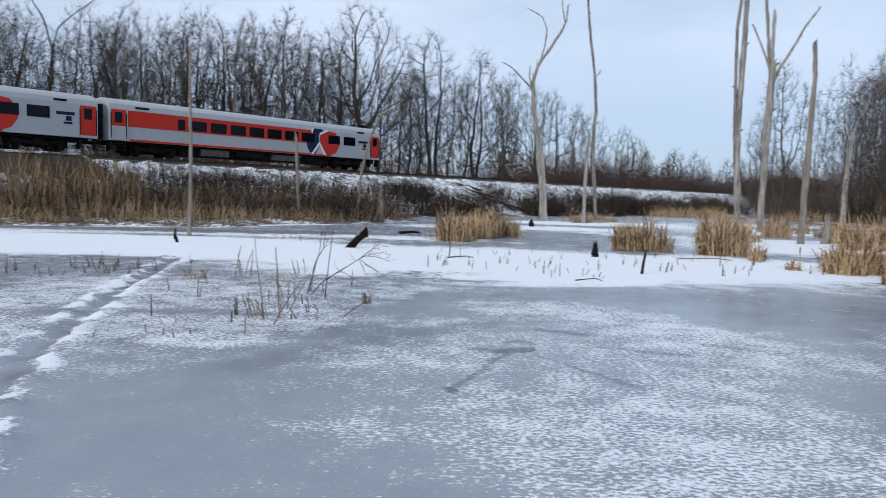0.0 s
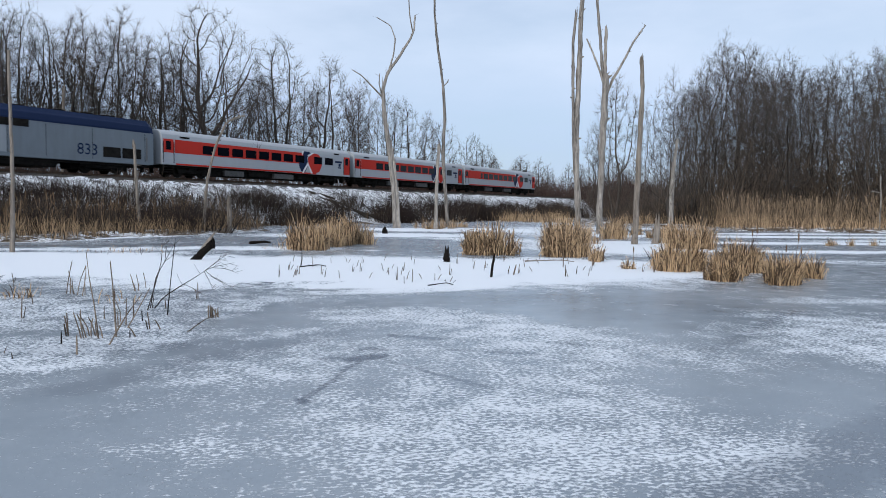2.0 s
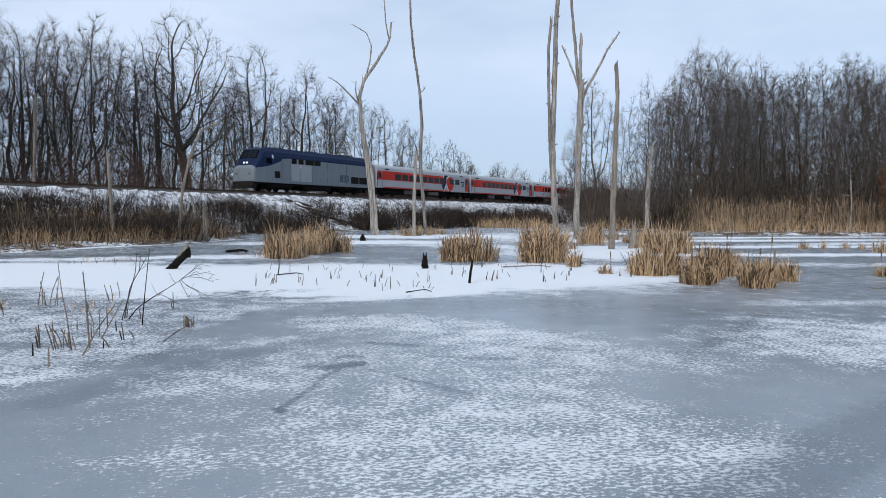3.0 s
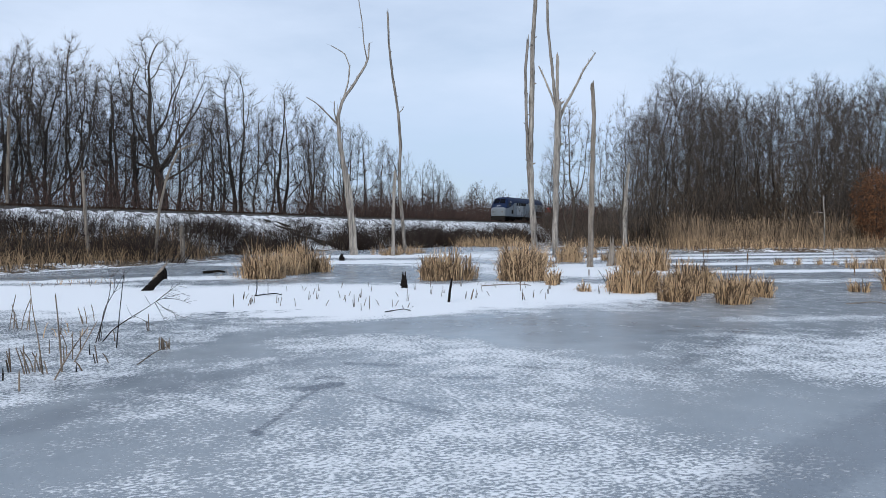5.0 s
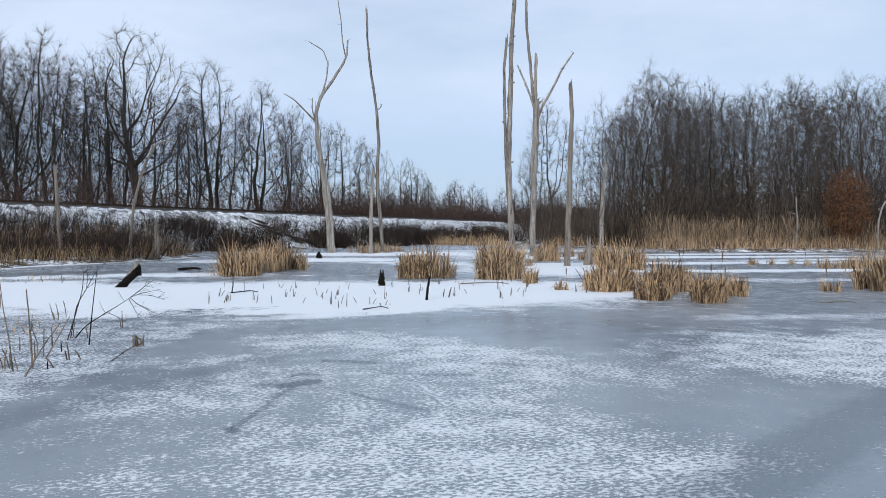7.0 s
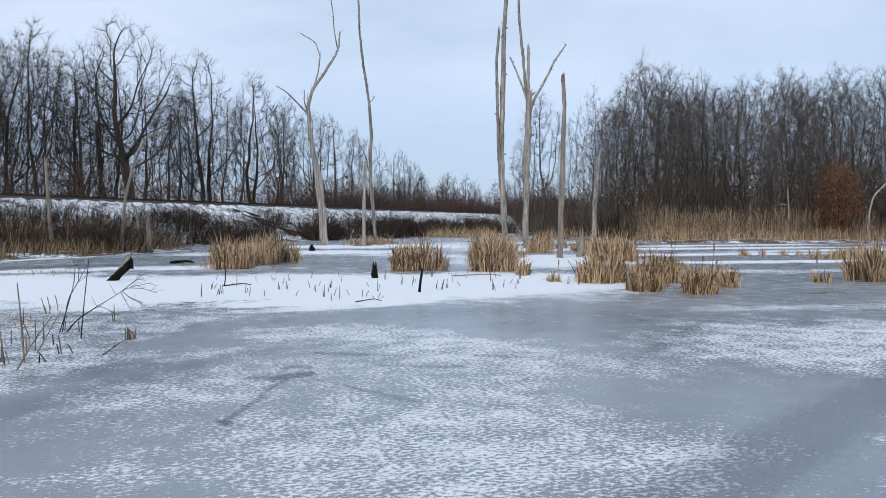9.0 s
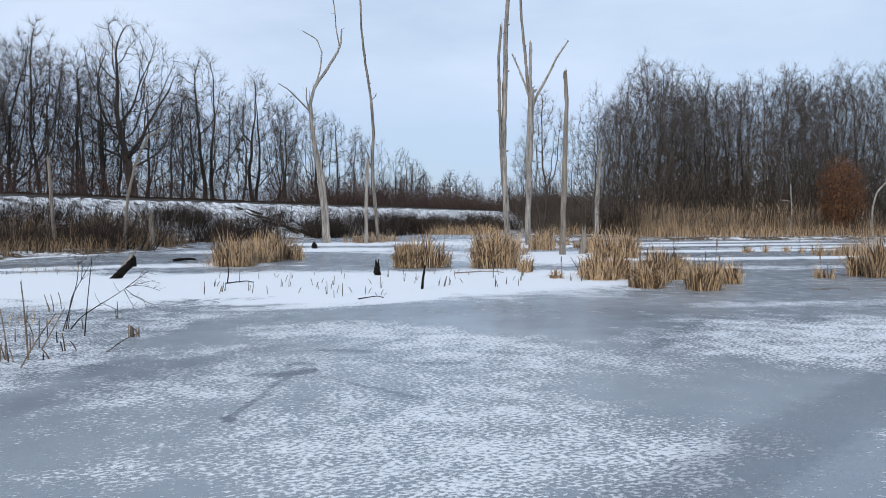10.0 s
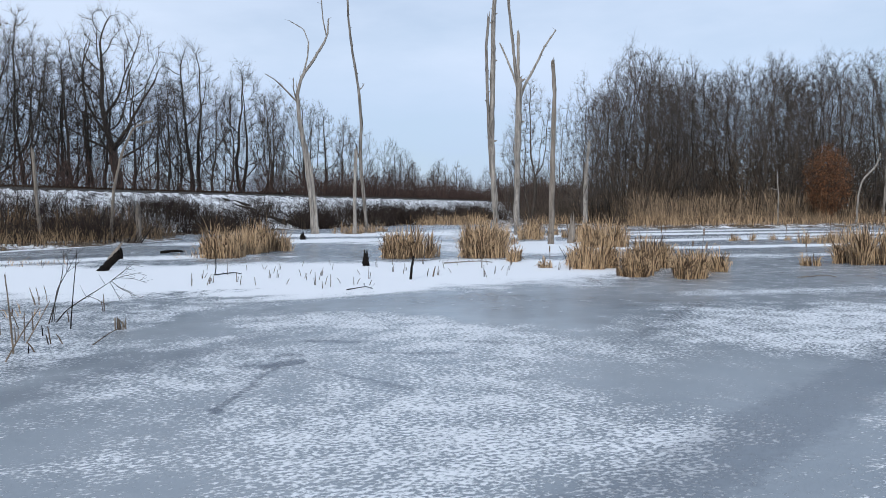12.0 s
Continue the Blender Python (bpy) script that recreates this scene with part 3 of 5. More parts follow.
def coach(front):
    """Passenger coach, local x from its rear end (0) to its leading end (25.4), z = 0 at the rail."""
    root = tagged(new("passenger_coach"), "grey and red passenger coach with dark tinted windows on the track", "railway coach", "coaches of the train")
    L = 25.4
    s = Soup()
    s.prism(ring_profile(1.5, 1.02, 3.2, 3.96), "x", 0.15, L)
    part("body", s, SILVER, root, bevel=0.02)
    s = Soup()
    prof = [(y, z + 0.012) for y, z in ring_profile(1.5, 1.02, 3.2, 3.96) if z > 3.35]
    s.prism(prof, "x", 0.25, L - 0.1)
    part("roof", s, ROOF, root, "dull grey rounded roof")
    s = Soup()
    s.box(0.5, L - 0.5, -1.2, 1.2, 0.85, 1.02)
    part("underframe", s, UNDER, root)
    for x0, x1, z0, m in ((7.2, 9.6, 0.35, EQUIP), (10.2, 12.8, 0.45, UNDER), (13.6, 16.4, 0.38, EQUIP), (17.0, 18.2, 0.5, UNDER)):
        s = Soup()
        s.box(x0, x1, -1.25, 1.25, z0, 0.86)
        part("equipment_box", s, m, root, bevel=0.03)
    # Added box, no known part: keeps the space under the floor dark.
    s = Soup()
    s.box(5.6, 19.8, -0.95, 0.95, 0.32, 0.86)
    part("centre_sill", s, UNDER, root)
    truck(root, 3.6)
    truck(root, 21.8)
    for side in (-1, 1):
        part("red_band", slab(1.45, 17.6, 2.02, 3.12, side), RED, root, "red painted window band")
        part("sill_stripe", slab(1.6, 19.6, 1.03, 1.17, side), RED, root, "thin red stripe along the sill")
        for k in range(8):
            x = 4.42 + 1.705 * k
            if front and k == 0:
                part("window", slab(x + 0.75, x + 1.3, 2.12, 2.85, side, 0.02), GLASS, root)
            else:
                part("window", slab(x, x + 1.36, 2.12, 2.85, side, 0.02), GLASS, root)
        part("window", slab(19.25, 20.55, 2.12, 2.85, side, 0.022), GLASS, root)
        part("window", slab(21.0, 22.35, 2.12, 2.85, side, 0.022), GLASS, root)
        # painted emblem: navy, white and red shapes
        ye = side * 1.516
        lo, hi = sorted((side * 1.47, ye))
        s = Soup()
        s.prism([(16.9, 2.0), (17.0, 1.6), (17.35, 1.2), (17.8, 1.12), (18.3, 1.9), (18.15, 2.75), (18.9, 2.95), (18.5, 3.3), (17.6, 3.3), (17.5, 2.6), (17.0, 2.5)], "y", lo, hi)
        part("emblem_navy", s, NAVY, root, "navy angular emblem shape")
        s = Soup()
        s.prism([(18.35, 2.9), (19.2, 3.2), (20.0, 3.1), (20.45, 2.6), (20.5, 1.95), (20.1, 1.35), (19.4, 1.1), (18.9, 1.15), (18.5, 1.75), (18.3, 2.3)], "y", lo, hi)
        part("emblem_red", s, RED, root, "rounded red emblem shape")
        lo, hi = sorted((side * 1.47, side * 1.52))
        for poly in ([(17.35, 1.1), (17.62, 1.1), (18.3, 1.95), (18.25, 2.25)], [(18.25, 2.25), (18.35, 1.85), (18.75, 1.1), (19.05, 1.1)], [(18.3, 2.78), (19.3, 3.22), (19.0, 3.25), (18.2, 2.95)], [(17.35, 2.98), (17.5, 2.9), (17.62, 3.3), (17.45, 3.3)]):
            s = Soup()
            s.prism(poly, "y", lo, hi)
            part("emblem_white", s, WHITE, root, "white emblem stroke")
        part("letter_bar", slab(22.75, 23.9, 2.42, 2.62, side, 0.016), NAVY, root, "dark lettering bar")
        part("number_bar", slab(23.2, 23.75, 1.85, 1.98, side, 0.016), NAVY, root, "small dark number bar")
        part("access_sign", slab(23.35, 23.7, 2.05, 2.35, side, 0.016), NAVY, root, "small blue square sign")
        # vestibule doors at both ends with windows and steps
        for x, full in ((0.3, False), (24.25, True)):
            d = part("door", slab(x, x + 1.02, 1.2 if full else 2.02, 3.12, side, 0.016), RED, root, "red vestibule door")
            if not full:
                part("door_lower", slab(x, x + 1.02, 1.05, 2.01, side, 0.016), SILVER, root)
            part("door_window", slab(x + 0.25, x + 0.75, 2.25, 2.95, side, 0.028), GLASS, d)
            for xe in (x - 0.04, x + 1.02):
                part("grab_rail", slab(xe, xe + 0.04, 1.2, 2.9, side, 0.05), UNDER, root)
            s = Soup()
            for k in range(3):
                a, b = sorted((side * (1.15 + 0.02 * k), side * 1.47))
                s.box(x + 0.05, x + 0.97, a, b, 0.42 + 0.2 * k, 0.46 + 0.2 * k)
            for xe in (x, x + 0.97):
                a, b = sorted((side * 1.0, side * 1.48))
                s.box(xe, xe + 0.05, a, b, 0.38, 1.04)
            part("steps", s, UNDER, root)
        part("roof_vent", slab(2.0, 3.0, 3.28, 3.42, side, 0.01), UNDER, root)
        part("roof_vent", slab(22.6, 23.4, 3.28, 3.42, side, 0.01), UNDER, root)
    # end faces
    for x0, x1 in ((L, L + (0.1 if front else 0.32)), (-0.15, 0.15)):
        s = Soup()
        s.prism([(-0.55, 1.15), (0.55, 1.15), (0.55, 3.45), (-0.55, 3.45)], "x", x0, x1)
        part("end_gangway", s, UNDER, root)
    for y0, y1 in ((-1.42, -0.6), (0.6, 1.42)):
        s = Soup()
        s.prism([(y0, 1.1), (y1, 1.1), (y1, 3.2), (y0, 3.2)], "x", L, L + 0.02)
        part("end_panel", s, RED if front else SILVER, root)
    for x0, x1 in ((-0.6, 0.5), (L - 0.5, L + 0.55)):
        s = Soup()
        s.tube([(x0, 0, 0.85), (x1, 0, 0.85)], [0.12, 0.12], 6)
        part("coupler", s, UNDER, root)
    if front:
        s = Soup()
        s.tube([(23.9, 0, 3.95), (24.1, 0, 4.12), (24.9, 0, 4.12), (25.0, 0, 3.95)], [0.12, 0.16, 0.16, 0.1], 8)
        part("roof_horn", s, UNDER, root)
    return root


def loco():
    """Diesel locomotive that trails the train, nose first at x = 0; z = 0 at the rail."""
    root = tagged(new("diesel_locomotive"), "weathered grey and navy diesel locomotive at the rear of the train", "locomotive")
    L = 20.7
    # hull: long flat-sided body whose nose slopes back to the roof
    s = Soup()
    rows = [(0.0, 1.22, 0.95, 2.2, 0.94), (0.1, 1.36, 0.9, 2.36, 0.95), (0.28, 1.44, 0.86, 2.52, 0.96), (0.85, 1.5, 0.86, 3.4, 0.95), (1.38, 1.5, 0.86, 4.16, 0.93), (1.8, 1.5, 0.86, 4.36, 0.9), (2.5, 1.5, 0.86, 4.4, 0.9), (14.8, 1.5, 0.86, 4.4, 0.9), (20.3, 1.5, 0.86, 4.38, 0.9), (L, 1.46, 0.9, 4.25, 0.9)]
    ringn = 12
    V = []
    for x, h, z0, z1, wt in rows:
        zc = z1 - min(0.95, (z1 - z0) * 0.3)
        pr = [(-h, z0), (h, z0), (h, zc - 0.35), (h, zc)]
        pr += [(h * wt, zc + (z1 - zc) * 0.55), (h * wt * 0.72, z1 - 0.05), (h * 0.3, z1), (-h * 0.3, z1), (-h * wt * 0.72, z1 - 0.05), (-h * wt, zc + (z1 - zc) * 0.55), (-h, zc), (-h, zc - 0.35)]
        V += [(x, y, z) for y, z in pr]
    F = [(i * ringn + j, i * ringn + (j + 1) % ringn, (i + 1) * ringn + (j + 1) % ringn, (i + 1) * ringn + j) for i in range(len(rows) - 1) for j in range(ringn)]
    F += [tuple(range(ringn)), tuple((len(rows) - 1) * ringn + j for j in range(ringn))]
    s.add(V, F)
    hull = part("body", s, LOCO, root, bevel=0.03)
    hull.data.materials.append(NAVY)
    for f in hull.data.polygons:
        if f.center.z > 3.42 or (f.center.x < 2.0 and f.center.z > 2.5):
            f.material_index = 1
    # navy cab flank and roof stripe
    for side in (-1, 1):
        lo, hi = sorted((side * 1.44, side * 1.512))
        s = Soup()
        s.prism([(0.5, 2.3), (1.2, 2.36), (2.2, 2.55), (3.2, 2.85), (4.2, 3.2), (4.9, 3.44), (1.3, 3.44), (0.95, 3.1), (0.6, 2.6)], "y", lo, hi)
        part("navy_flank", s, NAVY, root, "navy paint sweeping over the cab side")
        s = Soup()
        s.prism([(4.4, 3.43), (20.3, 3.43), (20.3, 3.56), (4.4, 3.56)], "y", *sorted((side * 1.40, side * 1.515)))
        part("navy_stripe", s, NAVY, root)
        part("cab_window", slab(1.75, 2.5, 2.75, 3.3, side, 0.02), GLASS, root)
        # White panel that paints a bright reflection onto the cab side.
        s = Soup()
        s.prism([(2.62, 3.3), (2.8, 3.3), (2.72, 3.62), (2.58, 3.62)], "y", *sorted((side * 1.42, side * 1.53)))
        part("cab_glint", s, WHITE, root, "small white panel painted as a reflection on the cab side")
        part("battery_grille", slab(2.95, 3.75, 1.35, 2.05, side, 0.02), UNDER, root)
        part("cab_door", slab(4.05, 4.75, 1.1, 3.35, side, 0.016), LOCO, root)
        for x0, x1 in ((5.6, 6.35), (6.7, 7.5), (7.8, 9.2), (9.3, 10.4)):
            part("upper_grille", slab(x0, x1, 2.95, 3.46, side, 0.022), UNDER, root)
        for x0, x1 in ((16.1, 17.6), (17.75, 19.45)):
            part("lower_grille", slab(x0, x1, 1.28, 2.05, side, 0.02), UNDER, root)
        part("number_bar", slab(0.62, 0.95, 1.45, 1.75, side, 0.012, 1.45), EQUIP, root)
        for x in (5.45, 8.9, 11.6, 15.2, 19.8):
            part("panel_seam", slab(x, x + 0.03, 1.1, 3.3, side, 0.008), UNDER, root)
        part("grab_rail", slab(3.92, 3.97, 1.2, 3.0, side, 0.06), EQUIP, root)
        part("grab_rail", slab(19.95, 20.0, 1.2, 3.0, side, 0.06), EQUIP, root)
        part("round_badge", slab(6.9, 7.15, 2.55, 2.85, side, 0.012), WHITE, root)
        part("faded_name_bar", slab(10.2, 13.4, 1.66, 1.85, side, 0.006), LOCO, root, "faded lettering bar")
    for x0, x1 in ((5.5, 6.85), (6.95, 8.85)):
        part("access_panel", slab(x0, x1, 1.15, 2.9, -1, 0.012), LOCOPALE, root, "lighter grey access panel")
    # roof: navy deck with fans and exhaust
    s = Soup()
    s.prism([(-1.3, 4.0), (-0.95, 4.42), (0.95, 4.42), (1.3, 4.0)], "x", 2.6, 20.4)
    part("roof", s, NAVY, root, "navy blue roof deck")
    for x in (13.2, 15.6, 17.4):
        s = Soup()
        s.tube([(x, 0, 4.4), (x, 0, 4.55)], [0.75, 0.7], 14)
        part("roof_fan", s, UNDER, root)
    s = Soup()
    s.box(9.6, 10.8, -0.4, 0.4, 4.4, 4.56)
    part("exhaust_hatch", s, UNDER, root, bevel=0.03)
    # windscreen, nose panel, lights
    for y0, y1 in ((-1.12, -0.06), (0.06, 1.12)):
        s = Soup()
        s.add([(0.78, y0, 3.2), (0.78, y1, 3.2), (1.36, y1 * 0.86, 4.04), (1.36, y0 * 0.86, 4.04), (0.70, y0, 3.26), (0.70, y1, 3.26), (1.28, y1 * 0.86, 4.1), (1.28, y0 * 0.86, 4.1)],
              [(0, 1, 2, 3), (4, 7, 6, 5), (0, 4, 5, 1), (1, 5, 6, 2), (2, 6, 7, 3), (3, 7, 4, 0)])
        part("windscreen", s, GLASS, root)
    for y in (-0.2, 0.2):
        s = Soup()
        s.tube([(0.36, y, 2.78), (0.62, y, 2.78)], [0.085, 0.085], 10)
        part("headlight", s, LAMP, root, "small lit round headlight")
    for y in (-0.85, 0.85):
        s = Soup()
        s.box(-0.03, 0.14, y - 0.17, y + 0.17, 1.55, 1.78)
        part("ditch_light", s, EQUIP, root, bevel=0.02)
    s = Soup()
    s.prism([(-0.15, 0.25), (0.5, 0.25), (0.6, 0.95), (0.05, 0.95)], "y", -1.3, 1.3)
    part("pilot", s, UNDER, root)
    s = Soup()
    s.box(7.8, 12.6, -1.25, 1.25, 0.3, 0.95)
    part("fuel_tank", s, UNDER, root, bevel=0.08)
    s = Soup()
    s.box(0.6, L - 0.3, -1.3, 1.3, 0.7, 0.98)
    part("underframe", s, UNDER, root)
    truck(root, 4.3, 1.35, 3.9)
    truck(root, 16.4, 1.35, 3.9)
    return root


def number_plate_text(body, words, x, z, size, mat):
    """Raised painted digits on the pond side of a vehicle, converted to a mesh."""
    c = bpy.data.curves.new("fleet_number", "FONT")
    c.body, c.size, c.extrude = words, size, 0.006
    tmp = bpy.data.objects.new("fleet_number", c)
    scene.collection.objects.link(tmp)
    bpy.context.view_layer.update()
    me = bpy.data.meshes.new_from_object(tmp.evaluated_get(bpy.context.evaluated_depsgraph_get()))
    bpy.data.objects.remove(tmp)
    me.materials.clear()
    me.materials.append(mat)
    o = new("fleet_number", me)
    o.parent = body
    o.matrix_basis = pose(x, -1.512, z, 90, 0, 0)
    o["label"] = "large navy fleet number on the flank"


TRAIN_START, TRAIN_SPEED = -0.109, 35.118     # leading end along the track at 0 s, metres per second
CARS = []
lead = coach(True)
CARS.append((lead, 26.0 - 0.3))
mid = coach(False)
CARS.append((mid, 52.0 - 0.3))
CARS.append((copy_thing(mid, Matrix()), 78.0 - 0.3))
engine = loco()
number_plate_text(engine, "833", 13.95, 1.38, 1.15, NAVY)
CARS.append((engine, 99.0))


def motions():
    """The train runs along the track at a steady speed."""
    for car, back in CARS:
        rows = []
        for t in (0.0, 2.0, 4.0, 6.0, 8.0, 10.0, 12.0):
            p = on_track(TRAIN_START + TRAIN_SPEED * t - back)
            rows.append((t, pose(p[0], p[1], RAIL_Z, 0, 0, 90 - math.degrees(TRACK_TURN))))
        walk(car, rows)

# ---- dead trees standing in the pond ----
def dead_stem(soup, base, rows, r0, r1, seed, sides=9, sub=5):
    """A weathered stem through (dx, dz) rows over base, with knots and a broken top."""
    rng = np.random.RandomState(seed)
    p = np.array([(base[0] + dx, base[1], base[2] + dz) for dx, dz in rows], float)
    t = np.linspace(0, len(p) - 1, (len(p) - 1) * sub + 1)
    q = np.stack([np.interp(t, np.arange(len(p)), p[:, k]) for k in range(3)], 1)
    if len(q) > 4:
        q[1:-1] = (q[:-2] + 2 * q[1:-1] + q[2:]) / 4
    n = len(q)
    u = np.linspace(0, 1, n)
    r = (r0 + (r1 - r0) * u) * (1 + 0.07 * rng.randn(n))
    q[1:, :2] += rng.randn(n - 1, 2) * 0.10 * r[1:, None]
    soup.tube(q, r, sides)
    return q, r


def splinters(soup, top, r, seed, n=5, size=0.35):
    rng = np.random.RandomState(seed)
    for k in range(n):
        a = rng.uniform(0, 6.28)
        b = np.array([math.cos(a), math.sin(a), 0]) * r * 0.6
        h = size * rng.uniform(0.3, 1)
        soup.tube([top + b - (0, 0, 0.15), top + b * 1.05 + (0, 0, h * 0.5), top + b * 0.9 + (0, 0, h)], [r * 0.42, r * 0.3, 0.008], 4)


def twiglets(soup, q, r, seed, n=6, size=0.35):
    rng = np.random.RandomState(seed)
    for k in range(n):
        i = rng.randint(len(q) // 4, len(q))
        a, L = rng.uniform(0, 6.28), size * rng.uniform(0.4, 1.3)
        d = np.array([math.cos(a), math.sin(a) * 0.6, rng.uniform(0.0, 0.8)])
        soup.tube([q[i], q[i] + d * L * 0.5, q[i] + d * L + (0, 0, 0.12 * L)], [r[i] * 0.35, r[i] * 0.22, 0.006], 4)


def knots(soup, q, r, seed):
    """Stubs of lost limbs and loose slivers of wood along a stem."""
    rng = np.random.RandomState(seed)
    for k in range(len(q) // 3):
        i = rng.randint(1, len(q) - 1)
        a = rng.uniform(0, 6.28)
        d = np.array([math.cos(a), math.sin(a), rng.uniform(0.1, 0.7)])
        soup.tube([q[i], q[i] + d * r[i] * 1.15, q[i] + d * r[i] * rng.uniform(1.3, 2.0)], [r[i] * 0.5, r[i] * 0.4, r[i] * 0.2], 5)
        i = rng.randint(1, len(q) - 1)
        b = np.array([math.cos(a + 2), math.sin(a + 2), 0]) * r[i] * 0.95
        soup.tube([q[i] + b * 0.8, q[i] + b * 1.1 + (0, 0, r[i] * 2), q[i] + b * 0.9 + (0, 0, r[i] * 5)], [r[i] * 0.12, r[i] * 0.2, r[i] * 0.05], 4)


def dead_tree(label, base, stems, mat, seed, group="dead trees in the pond"):
    """stems: (part name, offset, rows, base radius, top radius, broken top)."""
    root = tagged(new("dead_tree"), label, "dead tree", group)
    root.location = base
    for k, (name, off, rows, r0, r1, broken) in enumerate(stems):
        s = Soup()
        r0, r1 = r0 * 0.74, max(r1 * 0.95, 0.02)
        q, r = dead_stem(s, off, rows, r0, r1, seed + k)
        if name == "trunk" and r0 > 0.06:       # flared foot
            s.tube([(off[0], off[1], off[2] - 0.3), (off[0], off[1], off[2] + 0.05), (off[0], off[1], off[2] + 0.5)], [r0 * 1.25, r0 * 1.12, r0 * 0.96], 9)
        if broken:
            splinters(s, q[-1], r[-1], seed + 7 * k)
        twiglets(s, q, r, seed + 50 + k, 7 if name == "trunk" else 4, 0.3)
        knots(s, q, r, seed + 90 + k)
        part(name, s, mat, root, smooth=True)
    return root


dead_tree("tall bleached bare dead trunk with a split second stem, in cattails", (13.44, 34.0, 0), [
    ("trunk", (0, 0, 0), [(0, 0), (-0.1, 1.66), (-0.16, 2.54), (-0.23, 4.95), (-0.19, 7.34), (-0.14, 9.2), (-0.12, 11.03), (0.02, 12.54), (0.12, 15.0)], 0.2, 0.10, True),
    ("branch", (-0.3, 0.03, 3.9), [(0.12, -1.2), (0, 0), (-0.06, 1.1), (-0.14, 3.47), (-0.18, 5.68), (-0.04, 7.0)], 0.11, 0.07, True)], DEADWOOD, 1)
dead_tree("bleached dead tree forking into bare upswept arms", (19.88, 46.7, 0), [
    ("trunk", (0, 0, 0), [(0, 0), (0.05, 4.47), (0.12, 7.06), (0.23, 9.12), (0.18, 10.49)], 0.27, 0.23, False),
    ("branch", (0.27, 0, 9.57), [(-0.05, -0.5), (0.37, 0.47), (1.03, 1.58), (1.85, 3.16), (2.69, 4.32)], 0.15, 0.05, False),
    ("branch", (0.19, 0.02, 10.13), [(0, -0.4), (-0.03, 1.06), (0.02, 3.38)], 0.19, 0.10, True),
    ("branch", (0.15, -0.02, 9.9), [(0, -0.3), (-0.17, 0.75), (-0.35, 2.78), (-0.65, 5.33), (-0.7, 7.36), (-0.75, 9.5)], 0.15, 0.07, True),
    ("branch", (0.1, -0.04, 10.13), [(0, -0.3), (-0.5, 1.03), (-0.91, 1.92), (-1.28, 2.65)], 0.11, 0.05, False)], DEADWOOD, 21)
dead_tree("grey limbless dead snag standing on snowy ice", (15.52, 32.3, 0), [
    ("trunk", (0, 0, 0), [(0, 0), (0.05, 1.39), (0.11, 4.5), (0.21, 7.2), (0.14, 8.5)], 0.20, 0.09, True)], GREYWOOD, 33)
dead_tree("twin-stemmed dead tree with crooked bare crown", (7.68, 58.0, 0), [
    ("trunk", (0, 0, 0), [(0, 0), (-0.18, 3.16), (-0.61, 6.69), (-0.91, 8.72), (-1.04, 10.76), (-0.61, 12.13), (0.26, 13.35), (1.09, 14.71), (1.36, 15.38), (1.44, 16.53)], 0.27, 0.06, False),
    ("trunk", (0.29, 0.05, 0), [(0, 0), (-0.22, 3.16), (-0.57, 5.82), (-0.92, 7.43), (-1.2, 8.6)], 0.22, 0.13, False),
    ("branch", (1.27, 0, 15.2), [(0, 0), (-0.26, 1.25), (-0.35, 2.77), (-0.62, 4.48), (-0.7, 5.6)], 0.07, 0.03, False),
    ("branch", (-0.95, 0, 10.0), [(0, 0), (-0.99, 0.99), (-1.76, 1.73), (-2.48, 2.12)], 0.10, 0.03, False),
    ("branch", (-0.61, 0, 12.1), [(0, 0), (0.39, 1.33), (0.52, 2.51), (0.13, 3.52), (-0.95, 4.09)], 0.09, 0.03, False),
    ("branch", (-1.08, 0, 10.2), [(0.02, 0), (-0.26, 0.85), (-0.22, 1.72)], 0.08, 0.03, False)], DEADWOOD, 44)
dead_tree("slender pale dead pole tree with all limbs gone", (12.75, 62.0, 0), [
    ("trunk", (0, 0, 0), [(0, 0), (-0.3, 3.01), (-0.54, 6.25), (-0.4, 9.44), (-0.6, 12.0), (-1.04, 14.86), (-1.33, 17.39), (-1.43, 20.25)], 0.22, 0.08, True),
    ("branch", (-0.6, 0, 11.8), [(0, 0), (0.35, 0.3), (0.5, 0.6)], 0.06, 0.03, False)], DEADWOOD, 55)
dead_tree("short pale dead snag with broken top", (10.32, 55.0, 0), [("trunk", (0, 0, 0), [(0, 0), (0.08, 3.59), (0.21, 6.17)], 0.20, 0.11, True)], DEADWOOD, 66)
dead_tree("leaning dead tree with hooked top among reeds", (-5.31, 46.0, 0), [
    ("trunk", (0, 0, 0), [(-0.05, 0), (0, 0.93), (0.19, 3.1), (0.65, 5.09), (1.3, 6.54), (2.01, 6.89), (2.38, 6.95)], 0.13, 0.05, False)], GREYWOOD, 77)
dead_tree("straight grey dead snag among reeds", (-8.57, 44.0, 0), [("trunk", (0, 0, 0), [(0.06, 0), (0, 0.96), (-0.12, 2.98), (-0.19, 4.94)], 0.14, 0.09, True)], GREYWOOD, 88)
dead_tree("broken dead stub in the reed bed", (-3.86, 46.0, 0), [("trunk", (0, 0, 0), [(0, 0), (0, 0.93), (-0.03, 1.98)], 0.17, 0.15, True)], GREYWOOD, 99)
dead_tree("thin upright grey dead sapling standing in ice", (-9.21, 26.9, 0), [
    ("trunk", (0, 0, 0), [(0, 0), (0.06, 2.4), (0.03, 4.41), (0.01, 6.6)], 0.10, 0.045, False)], GREYWOOD, 111)
